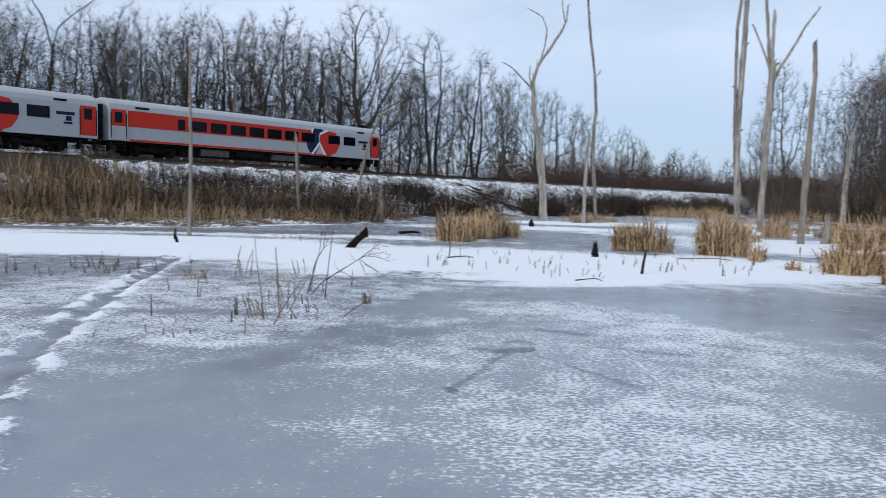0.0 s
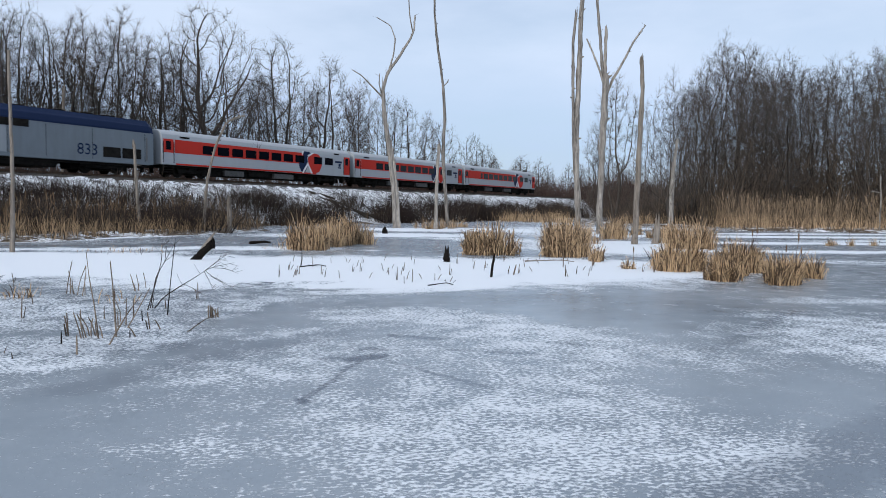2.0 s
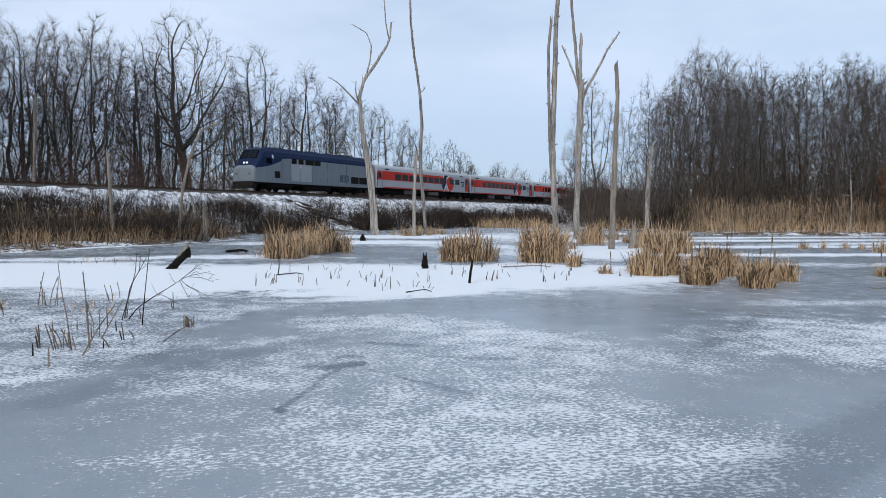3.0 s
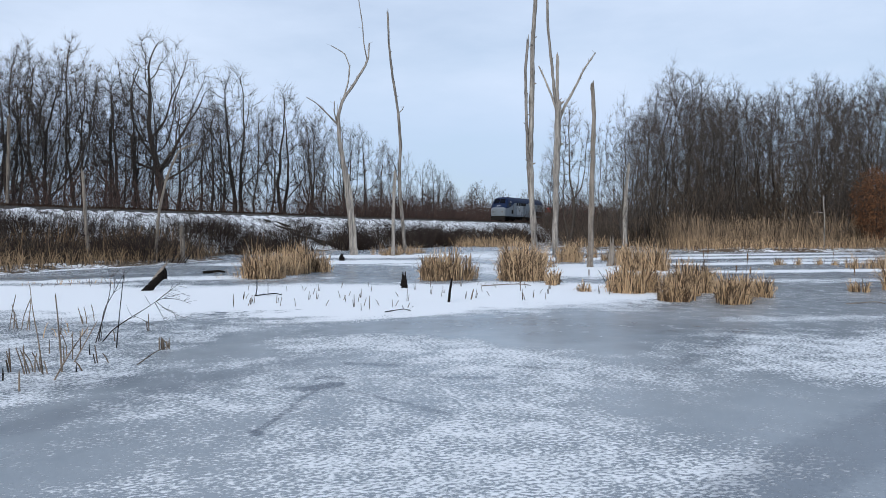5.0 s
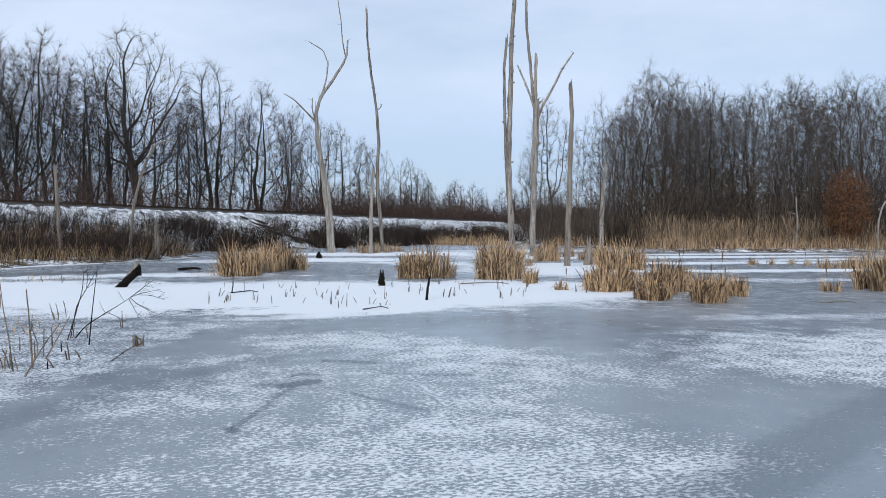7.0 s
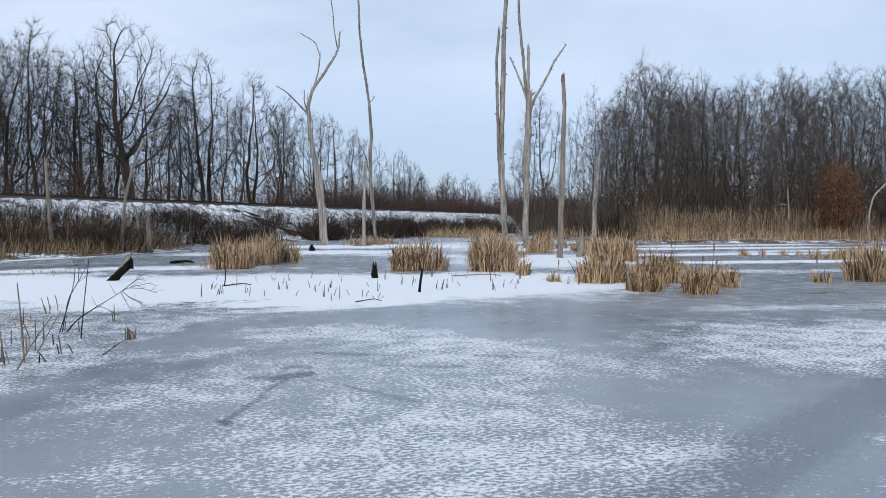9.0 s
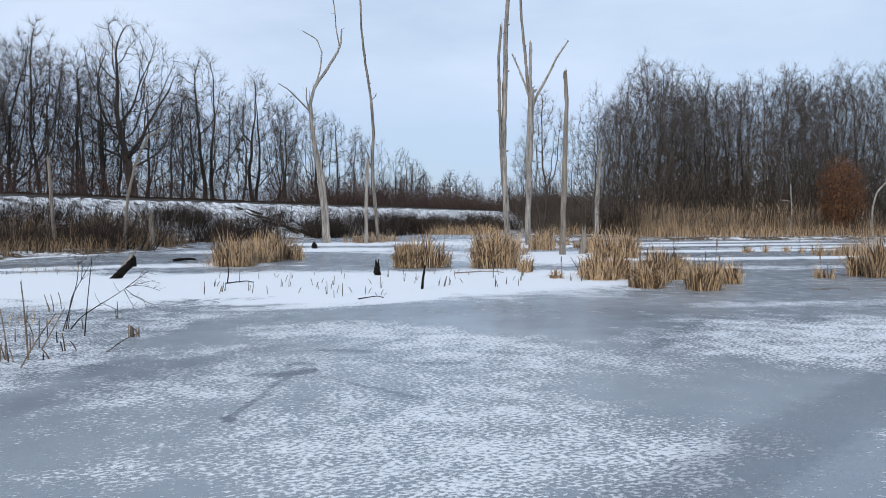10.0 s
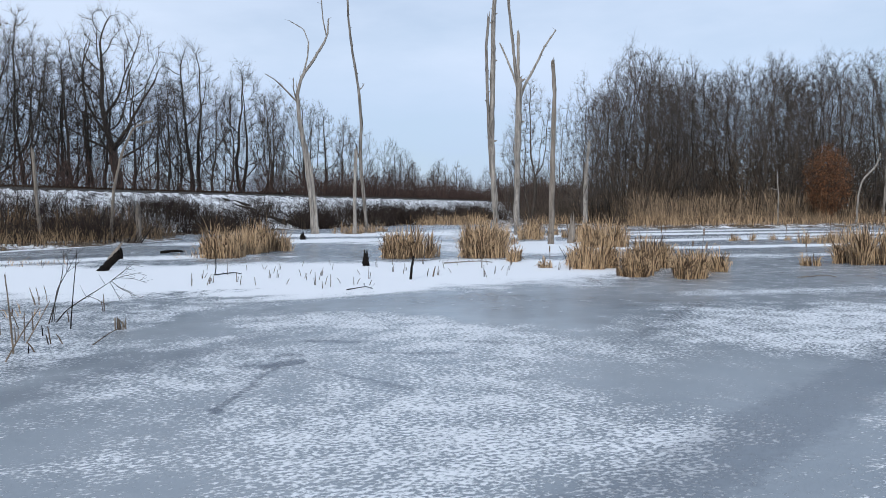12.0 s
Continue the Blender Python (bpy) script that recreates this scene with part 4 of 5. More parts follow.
dead_tree("pale crooked dead trunk at the edge of the woods", (54.66, 52.0, 0), [
    ("trunk", (0, 0, 0), [(-0.1, 0), (0, 0.74), (0.15, 2.74), (0.62, 4.1), (2.13, 5.3), (2.6, 6.4)], 0.14, 0.06, False)], DEADWOOD, 122)
dead_tree("pale dead trunk at the edge of the woods", (60.94, 55.0, 0), [
    ("trunk", (0, 0, 0), [(0, 0), (0, 0.7), (0.29, 3.1), (0.4, 6.5), (0.2, 9.5)], 0.18, 0.09, True)], DEADWOOD, 133)
dead_tree("thin white dead stem in front of the woods", (46.6, 52.5, 0), [
    ("trunk", (0, 0, 0), [(0, 0), (0.05, 2.5), (-0.1, 4.6)], 0.08, 0.05, False), ("branch", (0, 0, 3.2), [(0, 0), (-0.7, 0.1), (-1.0, 0.05)], 0.04, 0.02, False)], DEADWOOD, 144)
dead_tree("thick pale trunk of a dying tree at the shore", (29.89, 55.9, 0), [
    ("trunk", (0, 0, 0), [(0, 0), (0.1, 3.6), (0.3, 5.9), (0.5, 7.4)], 0.32, 0.09, False)], DEADWOOD, 150)
dead_tree("pale bare dead stub beyond the track", (-18.74, 66.0, 0.2), [("trunk", (0, 0, 0), [(0, 0), (0.02, 4.0), (0.19, 7.7), (0.25, 10.8)], 0.2, 0.12, True)], GREYWOOD, 155)
dead_tree("forked bare dead tree beyond the track", (-36.84, 70.0, 0.2), [
    ("trunk", (0, 0, 0), [(-0.2, 0), (0, 8.0), (0.1, 11.0), (0.3, 14.0)], 0.26, 0.16, False),
    ("branch", (0.3, 0, 14.0), [(0, 0), (-0.8, 3.0), (-1.9, 4.6), (-2.0, 6.0)], 0.12, 0.05, False),
    ("branch", (0.3, 0, 14.0), [(0, 0), (0.5, 2.2), (2.2, 3.6), (4.2, 5.0)], 0.12, 0.04, False)], GREYWOOD, 166)


# ---- living trees, bare in winter ----
def grow(seed, h, r0, clear, width, points, stems=1, up=0.3, twigs=2300, twig=0.0095, slim=1.2):
    """Trunk and crown soups of a bare tree whose limbs spread to fill a rounded, lobed crown.

    clear: bare part of the trunk; width: crown radius, both as shares of the height."""
    rng = np.random.RandomState(seed)
    wood, crown = Soup(), Soup()
    step = h / 40
    a, u = rng.uniform(0, 2 * np.pi, points), rng.uniform(0, 1, points) ** 0.8
    ph = rng.uniform(0, 6.28, 4)
    lobe = 0.78 + 0.16 * np.sin(2 * a + ph[0] + 4 * u) + 0.14 * np.sin(3 * a + ph[1] - 6 * u)
    rad = width * h * np.sin(np.pi * np.clip(u * 0.93 + 0.05, 0, 1) ** 0.8) ** 0.6 * lobe * rng.uniform(0.02, 1, points) ** 0.5
    goal = np.stack([rad * np.cos(a), rad * np.sin(a), h * (clear + (1 - clear) * (0.98 * u + 0.02 * np.sin(2 * a + ph[2])))], 1)
    pos, par, way = [], [], []
    for k in range(stems):
        b = 6.28 * k / stems + rng.uniform(0, 1.5)
        lean = 0.0 if stems == 1 else rng.uniform(0.10, 0.30)
        p, d = np.array([math.cos(b) * r0 * 0.6, math.sin(b) * r0 * 0.6, -0.4]) * (1 if stems > 1 else 1e-6) + (0, 0, -0.4 if stems == 1 else 0), np.array([math.cos(b) * lean, math.sin(b) * lean, 1.0])
        last = -1
        while p[2] < h * clear * rng.uniform(0.95, 1.25):
            pos.append(p)
            par.append(last)
            way.append(d)
            last = len(pos) - 1
            d = d + rng.randn(3) * 0.09 + np.array([0, 0, 0.03])
            d = d / np.linalg.norm(d)
            p = p + d * step
    pos, way = list(pos), list(way)
    near, who = np.full(points, 1e9), np.zeros(points, int)
    fresh = list(range(len(pos)))
    for turn in range(75):
        if not fresh or not len(goal):
            break
        P = np.array([pos[i] for i in fresh])
        dist = np.sqrt(((goal[:, None] - P[None]) ** 2).sum(-1))
        j = dist.argmin(1)
        dm = dist[np.arange(len(goal)), j]
        better = dm < near
        near, who = np.where(better, dm, near), np.where(better, np.array(fresh)[j], who)
        keep = near > 1.45 * step
        goal, near, who = goal[keep], near[keep], who[keep]
        if not len(goal):
            break
        at = np.array([pos[i] for i in range(len(pos))])
        pull = (goal - at[who]) / near[:, None]
        total = np.zeros((len(pos), 3))
        np.add.at(total, who, pull)
        fresh = []
        for i in np.unique(who):
            v = total[i] / (np.linalg.norm(total[i]) + 1e-9)
            d = v + 0.22 * way[i] + np.array([0, 0, up * 0.4]) + rng.randn(3) * 0.2
            d = d / np.linalg.norm(d)
            q = pos[i] + d * step
            if ((at - q) ** 2).sum(1).min() < (0.35 * step) ** 2:
                continue
            pos.append(q)
            par.append(int(i))
            way.append(d)
            fresh.append(len(pos) - 1)
    n = len(pos)
    pos = np.array(pos)
    tip = twig * 1.25
    area, kids = np.zeros(n), [[] for _ in range(n)]
    for i in range(n - 1, -1, -1):
        area[i] = max(area[i], tip ** 2.2)
        if par[i] >= 0:
            area[par[i]] += area[i]
            kids[par[i]].append(i)
    r = area ** (1 / 2.2)
    r = tip + (r0 - tip) * (np.maximum(r - tip, 0) / (r.max() - tip)) ** slim
    for k in range(3):                              # the foot of the stem widens
        r[k] *= 1.3 - 0.1 * k
    stack = [(i, None) for i in range(n) if par[i] < 0]
    while stack:
        i, start = stack.pop()
        line, rr = ([pos[start]], [min(r[start], r[i] * 1.15)]) if start is not None else ([], [])
        while True:
            line.append(pos[i])
            rr.append(r[i])
            if not kids[i]:
                break
            best = max(kids[i], key=lambda c: r[c])
            stack += [(c, i) for c in kids[i] if c != best]
            i = best
        if len(line) < 2:
            continue
        q, rr = np.array(line), np.array(rr)
        for _ in range(2):
            if len(q) > 3:
                q[1:-1] = (q[:-2] + 2 * q[1:-1] + q[2:]) / 4
        big = rr[0] > 0.03
        if not big and len(q) > 3:
            pick = sorted(set(list(range(0, len(q), 2)) + [len(q) - 1]))
            q, rr = q[pick], rr[pick]
        (wood if big else crown).tube(q, rr, 7 if rr[0] > 0.14 else 4 if big else 3, False)
    thin = np.array([i for i in range(n) if r[i] < 0.045 and par[i] >= 0])
    for k in range(twigs):
        i = thin[rng.randint(len(thin))]
        side = np.cross(way[i], rng.randn(3))
        side /= np.linalg.norm(side) + 1e-9
        d = way[i] * rng.uniform(0.5, 1.0) + side * rng.uniform(0.2, 0.9) + np.array([0, 0, 0.15])
        L = h * rng.uniform(0.022, 0.075)
        e = pos[i] + d * L
        crown.spike(pos[i], e, twig)
        if k % 2:
            f = pos[i] + d * L * 0.45
            crown.spike(f, f + (d * 0.5 + rng.randn(3) * 0.4) * L * 0.5, twig * 0.85)
    return wood, crown


def tree_kind(seed, h, r0, clear, width, points, mat, **more):
    wood, crown = grow(seed, h, r0, clear, width, points, **more)
    return (wood.mesh("trunk", mat, True), crown.mesh("crown", TWIG if mat == BARK and h > 18 else TWIGBROWN), h)


def plant_tree(kind, x, y, z, h, turn, label, group):
    root = tagged(new("bare_tree"), label, "tree", group)
    for name, me in zip(("trunk", "crown"), kind[:2]):
        o = new(name, me)
        o.parent = root
    k = h / kind[2]
    root.matrix_world = pose(x, y, z, 0, 0, turn)
    root.scale = (k, k, k)
    return root


TALL = [tree_kind(101, 19, 0.25, 0.20, 0.27, 560, BARK, stems=2, twigs=2900), tree_kind(102, 19, 0.20, 0.26, 0.19, 460, BARKGREY, up=0.55, twigs=2900),
        tree_kind(103, 19, 0.24, 0.16, 0.28, 600, BARK, stems=3, twigs=2900), tree_kind(104, 19, 0.20, 0.24, 0.21, 500, BARKGREY, up=0.5, stems=2, twigs=2900),
        tree_kind(105, 19, 0.27, 0.26, 0.31, 640, BARK, up=0.2, twigs=2900)]
SPREADING = tree_kind(2, 22, 0.46, 0.32, 0.42, 800, BARK, up=0.05, twigs=3400, slim=1.02)
WOODS = [tree_kind(121, 18, 0.17, 0.14, 0.28, 520, BARK, up=0.1, slim=1.6, twigs=2900, twig=0.009), tree_kind(122, 18, 0.17, 0.10, 0.29, 540, BARKGREY, stems=2, up=0.1, slim=1.6, twigs=2900, twig=0.009),
         tree_kind(123, 18, 0.23, 0.18, 0.34, 640, BARK, up=0.05, twigs=3200, slim=1.4, twig=0.009), tree_kind(124, 18, 0.15, 0.12, 0.24, 480, BARKGREY, up=0.25, slim=1.6, twigs=2600, twig=0.009)]
FAR = [tree_kind(131, 14, 0.2, 0.15, 0.28, 300, BARK, twigs=900, twig=0.014), tree_kind(132, 14, 0.18, 0.12, 0.22, 280, BARKGREY, twigs=900, twig=0.014)]

# along the far side of the track: metres along it, metres behind it, height
ROW_A = [(-46, 15, 15), (-40, 20, 16), (-34, 14, 14), (-26, 14, 12.2), (-21, 22, 14.4), (-22, 14, 14.6), (-17, 18, 16.9), (-16, 15, 18.1), (-7, 24, 18.4), (-12, 13, 16.8), (-7, 17, 19.6), (-2, 22, 19.5), (-5, 14, 18.5), (-1, 18, 20.5), (-2, 13, 18), (2, 16, 21.2), (10, 24, 21.1), (4, 13, 18.1)]
ROW_B = [(12, 20, 20), (20, 26, 22), (21, 20, 19), (19, 14, 17.5), (28, 18, 24.0), (26, 12, 16.5), (43, 24, 20), (30, 11, 20.5), (41, 16, 18.4), (38, 12, 18.5), (64, 26, 22), (52, 14, 18.5), (63, 16, 17.6), (78, 22, 18), (80, 16, 15.5), (78, 12, 12.8), (-30, 26, 17), (-12, 28, 19), (6, 30, 20), (33, 26, 20), (50, 22, 18)]
rng = random.Random(5)
for k, (s, c, h) in enumerate(ROW_A + ROW_B):
    p = on_track(s, -c)
    plant_tree(TALL[(k * 3 + k // 5) % 5], p[0], p[1], 0.2 if c > 12.5 else 0.7, h * 1.02, rng.uniform(0, 360), "tall bare dark hardwood tree behind the railway track", "bare trees behind the track")
for k in range(28):
    p = on_track(-52 + k * 3.4 + rng.uniform(-2, 2), -rng.uniform(20, 48))
    plant_tree(WOODS[k % 4], p[0], p[1], 0.2, rng.uniform(15.5, 20) + 0.1 * k, rng.uniform(0, 360), "bare hardwood tree deep in the wood behind the track", "bare trees behind the track")
for k in range(13):
    p = on_track(-54 + k * 3.6 + rng.uniform(-1.5, 1.5), -rng.uniform(12.5, 24))
    plant_tree(TALL[k % 5], p[0], p[1], 0.2, rng.uniform(14, 17) + 0.25 * k, rng.uniform(0, 360), "tall bare dark hardwood tree behind the railway track", "bare trees behind the track")
p = on_track(11, -13)
plant_tree(SPREADING, p[0], p[1], 0.3, 23.5, 0, "large spreading bare tree with dark wide limbs", "bare trees behind the track")

# the wood on the far shore
rng = random.Random(8)
spots = []
for k in range(2500):
    a, d = radians(rng.uniform(29.3, 62.0)), rng.uniform(76, 112)
    x, y = d * math.sin(a), d * math.cos(a)
    if d < 80 + max(0, math.degrees(a) - 45) * 1.2:
        continue
    if len(spots) < 76 and all((x - u) ** 2 + (y - v) ** 2 > 8 for u, v in spots) and (np.array([x, y]) - TP) @ TN > 13:
        spots.append((x, y))
for k, (x, y) in enumerate(spots):
    az, d = math.degrees(math.atan2(x, y)), math.hypot(x, y)
    h = d * (0.172 + 0.032 * math.exp(-((az - 32) / 3.2) ** 2) + 0.012 * math.exp(-((az - 42) / 5) ** 2) - 0.055 * max(0, (31 - az) / 4)) * rng.uniform(0.88, 1.05) + 1.5
    plant_tree(WOODS[rng.randrange(4)], x, y, 0.15, h, rng.uniform(0, 360), "bare hardwood tree in the dense brown winter wood", "bare trees of the wood")
for x, y, h in ((29.9, 56.0, 12.5), (32.7, 73.0, 15.2), (38.0, 77.0, 13.0), (35.5, 84.0, 12.0)):
    plant_tree(TALL[3] if h > 15 else WOODS[3], x, y, 0.1, h, 60 * h, "slim bare tree with pale trunk at the shore", "bare trees at the shore")

# trees in the distance
for k in range(74):
    a, d = radians(rng.uniform(5, 28)), rng.uniform(165, 290)
    x, y = d * math.sin(a), d * math.cos(a)
    if -16 < (np.array([x, y]) - TP) @ TN < 14:
        continue
    plant_tree(FAR[k % 2], x, y, 0.1, d * rng.uniform(0.045, 0.068) + 3, rng.uniform(0, 360), "small bare tree in the hazy distance", "distant bare trees")


# ---- brush ----
def brush_mesh(name, seed, stems, radius, h, mat, twigs=6, lean=0.35):
    rng, s = np.random.RandomState(seed), Soup()
    for k in range(stems):
        a, q = rng.uniform(0, 6.28), radius * math.sqrt(rng.uniform(0, 1))
        p = np.array([q * math.cos(a), q * math.sin(a), -0.1])
        d = np.array([math.cos(a) * lean * q / radius + rng.randn() * 0.18, math.sin(a) * lean * q / radius + rng.randn() * 0.18, 1.0])
        L = h * rng.uniform(0.45, 1.05)
        pts = [p, p + d * L * 0.4, p + d * L * 0.75 + rng.randn(3) * 0.08 * L, p + d * L + rng.randn(3) * 0.14 * L]
        s.tube(pts[:2], [0.024, 0.016], 3, False)
        s.spike(pts[1], pts[3], 0.016)
        for j in range(twigs):
            u = rng.uniform(0.3, 0.95)
            b = p + d * L * u
            e = b + (d * 0.5 + rng.randn(3) * 0.6) * L * rng.uniform(0.12, 0.32)
            s.spike(b, e, 0.011)
    return s.mesh(name, mat)


LOW = [brush_mesh("brush", 201, 70, 1.5, 1.7, BRUSH), brush_mesh("brush", 202, 70, 1.7, 1.5, BRUSH, lean=0.6), brush_mesh("brush", 203, 50, 1.4, 1.8, BRUSHPALE)]
HIGH = [brush_mesh("brush", 211, 75, 2.4, 3.6, THICKET, 7), brush_mesh("brush", 212, 75, 2.6, 3.2, THICKET, 7, 0.5), brush_mesh("brush", 213, 65, 2.2, 4.0, BRUSHPALE, 7)]


def joined(name, rows, label, mat=BRUSH):
    """One mesh of many thickets: rows of (template, x, y, z, size)."""
    out = Soup()
    for me, x, y, z, k in rows:
        v = np.zeros(len(me.vertices) * 3)
        me.vertices.foreach_get("co", v)
        a = rng.uniform(0, 6.28)
        v = v.reshape(-1, 3) @ np.array([[math.cos(a), math.sin(a), 0], [-math.sin(a), math.cos(a), 0], [0, 0, rng.uniform(0.85, 1.15)]]) * k + (x, y, z)
        out.add(v, [tuple(p.vertices) for p in me.polygons])
    return tagged(quick(name, out, mat), label, "shrubs", kind="stuff")


def bank_height(c):
    return float(np.interp(c, [-14, -10, -4.5, 2.0, 3.4, 5.0, 7.2, 9.4], [0.2, 1.2, 3.2, 3.6, 3.0, 2.0, 0.8, 0.0]))


def place_brush(me, x, y, z, k, label, group):
    o = tagged(new("brush", me), label, "shrub", group)
    o.matrix_world = pose(x, y, z, 0, 0, rng.uniform(0, 360))
    o.scale = (k, k, k * rng.uniform(0.85, 1.15))


rng = random.Random(12)
for k in range(62):
    x = rng.uniform(-21, -4)
    y = 44.5 + (x + 12) * 0.75 + rng.uniform(-3.5, 3)
    place_brush(LOW[rng.randrange(3)], x, y, 0.1, rng.uniform(0.8, 1.25), "tangled leafless brown shrub among the reeds", "shrubs among the reeds")
for k in range(190):
    s = rng.uniform(-34, 72) if k > 70 else rng.uniform(-34, 4)
    if 9.5 < s < 11 and rng.random() < 0.6:
        continue
    c = rng.uniform(5.2 if s > 2 else 4.4, 9.8)
    p = on_track(s, c)
    place_brush(LOW[rng.randrange(3)], p[0], p[1], max(bank_height(c) - 0.15, 0), rng.uniform(0.75, 1.25), "tangled leafless brown shrub at the foot of the bank", "shrubs along the bank")
SCREEN = 89.0          # where the thickets on the near side of the track begin
rows = []
for k in range(96):
    c = -rng.uniform(6, 14)
    p = on_track(-44 + k * 2.1 + rng.uniform(-1.5, 1.5), c)
    rows.append((HIGH[rng.randrange(3)], p[0], p[1], max(bank_height(c) - 0.2, 0.1), rng.uniform(1.15, 1.75)))
for k in range(40):
    c = -rng.uniform(11, 34)
    p = on_track(rng.uniform(-44, 70), c)
    rows.append((HIGH[rng.randrange(3)], p[0], p[1], max(bank_height(c) - 0.2, 0.1), rng.uniform(1.0, 1.7)))
joined("thicket", rows, "leafless brown thicket behind the railway track", THICKET)
for k in range(60):
    s, c = rng.uniform(13, 74), rng.uniform(6.8, 10.2)
    if 22 < s < 24:
        continue
    p = on_track(s, c)
    place_brush(LOW[rng.randrange(3)], p[0], p[1], max(bank_height(c) - 0.15, 0), rng.uniform(0.95, 1.4), "tangled leafless brown shrub at the foot of the bank", "shrubs along the bank")
for k in range(22):
    p = on_track(rng.uniform(76, 150), rng.uniform(4.5, 16))
    place_brush(HIGH[rng.randrange(3)], p[0], p[1], 0.1, rng.uniform(1.1, 1.75), "tall leafless thicket beside the track", "thickets beside the track")
for k in range(64):
    p = on_track(rng.uniform(SCREEN, SCREEN + 70), rng.uniform(4.0, 10))
    place_brush(HIGH[rng.randrange(3)], p[0], p[1], 0.1, rng.uniform(1.8, 2.4), "tall leafless thicket beside the track", "thickets beside the track")
rows = []
for k in range(84):
    az = 24 + k * 0.46
    d = (80 if az < 45 else 80 + (az - 45) * 1.2) + rng.uniform(0, 26)
    big = rng.uniform(0.8, 1.3) + (1.2 if k % 2 == 0 and az > 29 else 0)
    rows.append((HIGH[rng.randrange(3)], d * math.sin(radians(az)), d * math.cos(radians(az)), 0.1, big))
joined("undergrowth", rows, "leafless brown undergrowth among the trees of the wood", BRUSHPALE)
rows = []
for k in range(110):
    az = radians(8 + k * 0.172)
    way = np.array([math.sin(az), math.cos(az)])
    d = (TP @ TN) / (way @ TN) + rng.uniform(12, 55)      # beyond the track
    rows.append((HIGH[rng.randrange(3)], d * way[0], d * way[1], 0.1, rng.uniform(1.6, 2.3)))
joined("distant_thicket", rows, "brown leafless thicket in the distance", THICKET)


def leafy(name, x, y, h, w, n, label, seed):
    """A small oak that has kept its dry leaves."""
    rs = np.random.RandomState(seed)
    root = tagged(new(name), label, "tree")
    root.location = (x, y, 0.1)
    wood, crown = grow(seed, h * 0.95, 0.1, 0.06, 0.27, 260, up=0.1, twigs=300)
    part("trunk", wood, BARK, root)
    part("branches", crown, BARK, root)
    pts = np.concatenate(crown.v)
    ball = rs.randn(n, 3)
    ball *= (rs.uniform(0.2, 1, n) ** 0.4 / np.linalg.norm(ball, axis=1))[:, None]
    ball = ball * (w * 0.5, w * 0.5, h * 0.43) + (0, 0, h * 0.52)
    pick = np.where(rs.uniform(0, 1, (n, 1)) < 0.6, ball, pts[rs.randint(0, len(pts), n)]) + rs.randn(n, 3) * 0.15
    s = Soup()
    V, F = [], []
    for k, q in enumerate(pick):
        a, b = rs.randn(3), rs.randn(3)
        a, b = a / np.linalg.norm(a) * 0.085, b / np.linalg.norm(b) * 0.05
        V += [q - a, q + b + (0, 0, 0.02), q + a, q - b + (0, 0, 0.02)]
        F.append((4 * k, 4 * k + 1, 4 * k + 2, 4 * k + 3))
    s.add(V, F)
    leaves = quick("leaves", s, OAKLEAF)
    leaves.parent = root
    leaves["label"], leaves["kind"] = "dry rust-brown oak leaves", "stuff"


leafy("young_oak", 55.2, 55.9, 7.8, 4.4, 8000, "young oak holding dry rust-brown leaves at the wood's edge", 301)
q = on_track(44, -9)
leafy("oak_sapling", q[0], q[1], 7.0, 3.0, 300, "thin oak sapling with few dry leaves", 302)


# ---- reeds ----
def blades(seed, xy, heights, width, lean=0.22, broken=0.35, curl=0.5, outward=False, plume=0.6):
    """Dry reed leaves: flattened stems that lean, arch over and are often snapped; all arrays at once."""
    rs = np.random.RandomState(seed)
    n = len(xy)
    L = heights * rs.uniform(0.4, 1.05, n)
    phi = rs.uniform(0, 2 * np.pi, n)
    if outward:
        phi = np.where(rs.uniform(0, 1, n) < 0.65, np.arctan2(xy[:, 1], xy[:, 0]) + rs.randn(n) * 0.9, phi)
    tilt = np.abs(rs.randn(n)) * lean
    bow = np.abs(rs.randn(n)) * curl
    snap = np.where(rs.uniform(0, 1, n) < broken, np.minimum(rs.randint(1, 5, n), 3), 9)
    p = np.concatenate([xy, np.full((n, 1), -0.06)], 1)
    pts = [p]
    for k, share in enumerate((0.38, 0.26, 0.2, 0.16)):
        tilt = np.where(snap == k, tilt + rs.uniform(0.5, 2.6, n), tilt + bow * (0.1, 0.3, 0.5, 0.6)[k])
        phi = np.where(snap == k, phi + rs.randn(n) * 0.8, phi)
        p = p + np.stack([np.sin(tilt) * np.cos(phi), np.sin(tilt) * np.sin(phi), np.cos(tilt)], 1) * (L * share)[:, None]
        p[:, 2] = np.maximum(p[:, 2], 0.012 + 0.02 * k)
        pts.append(p)
    w = width * rs.uniform(0.55, 1.35, n)
    a = rs.uniform(0, 6.28, n)
    V = np.zeros((n, 13, 3))
    for ring, k in enumerate((0.85, 1.0, 0.9, plume)):
        for j in range(3):
            V[:, ring * 3 + j] = pts[ring]
            V[:, ring * 3 + j, 0] += np.cos(a + j * 2.094) * w * k
            V[:, ring * 3 + j, 1] += np.sin(a + j * 2.094) * w * k * 0.6
    V[:, 12] = pts[4]
    o = np.arange(n)[:, None] * 13
    quads = np.array([(r * 3 + j, r * 3 + (j + 1) % 3, r * 3 + 3 + (j + 1) % 3, r * 3 + 3 + j) for r in range(3) for j in range(3)])
    tris = np.array([(9 + j, 9 + (j + 1) % 3, 12) for j in range(3)])
    return V.reshape(-1, 3), (o[:, None] + quads[None]).reshape(-1, 4).tolist() + (o[:, None] + tris[None]).reshape(-1, 3).tolist()


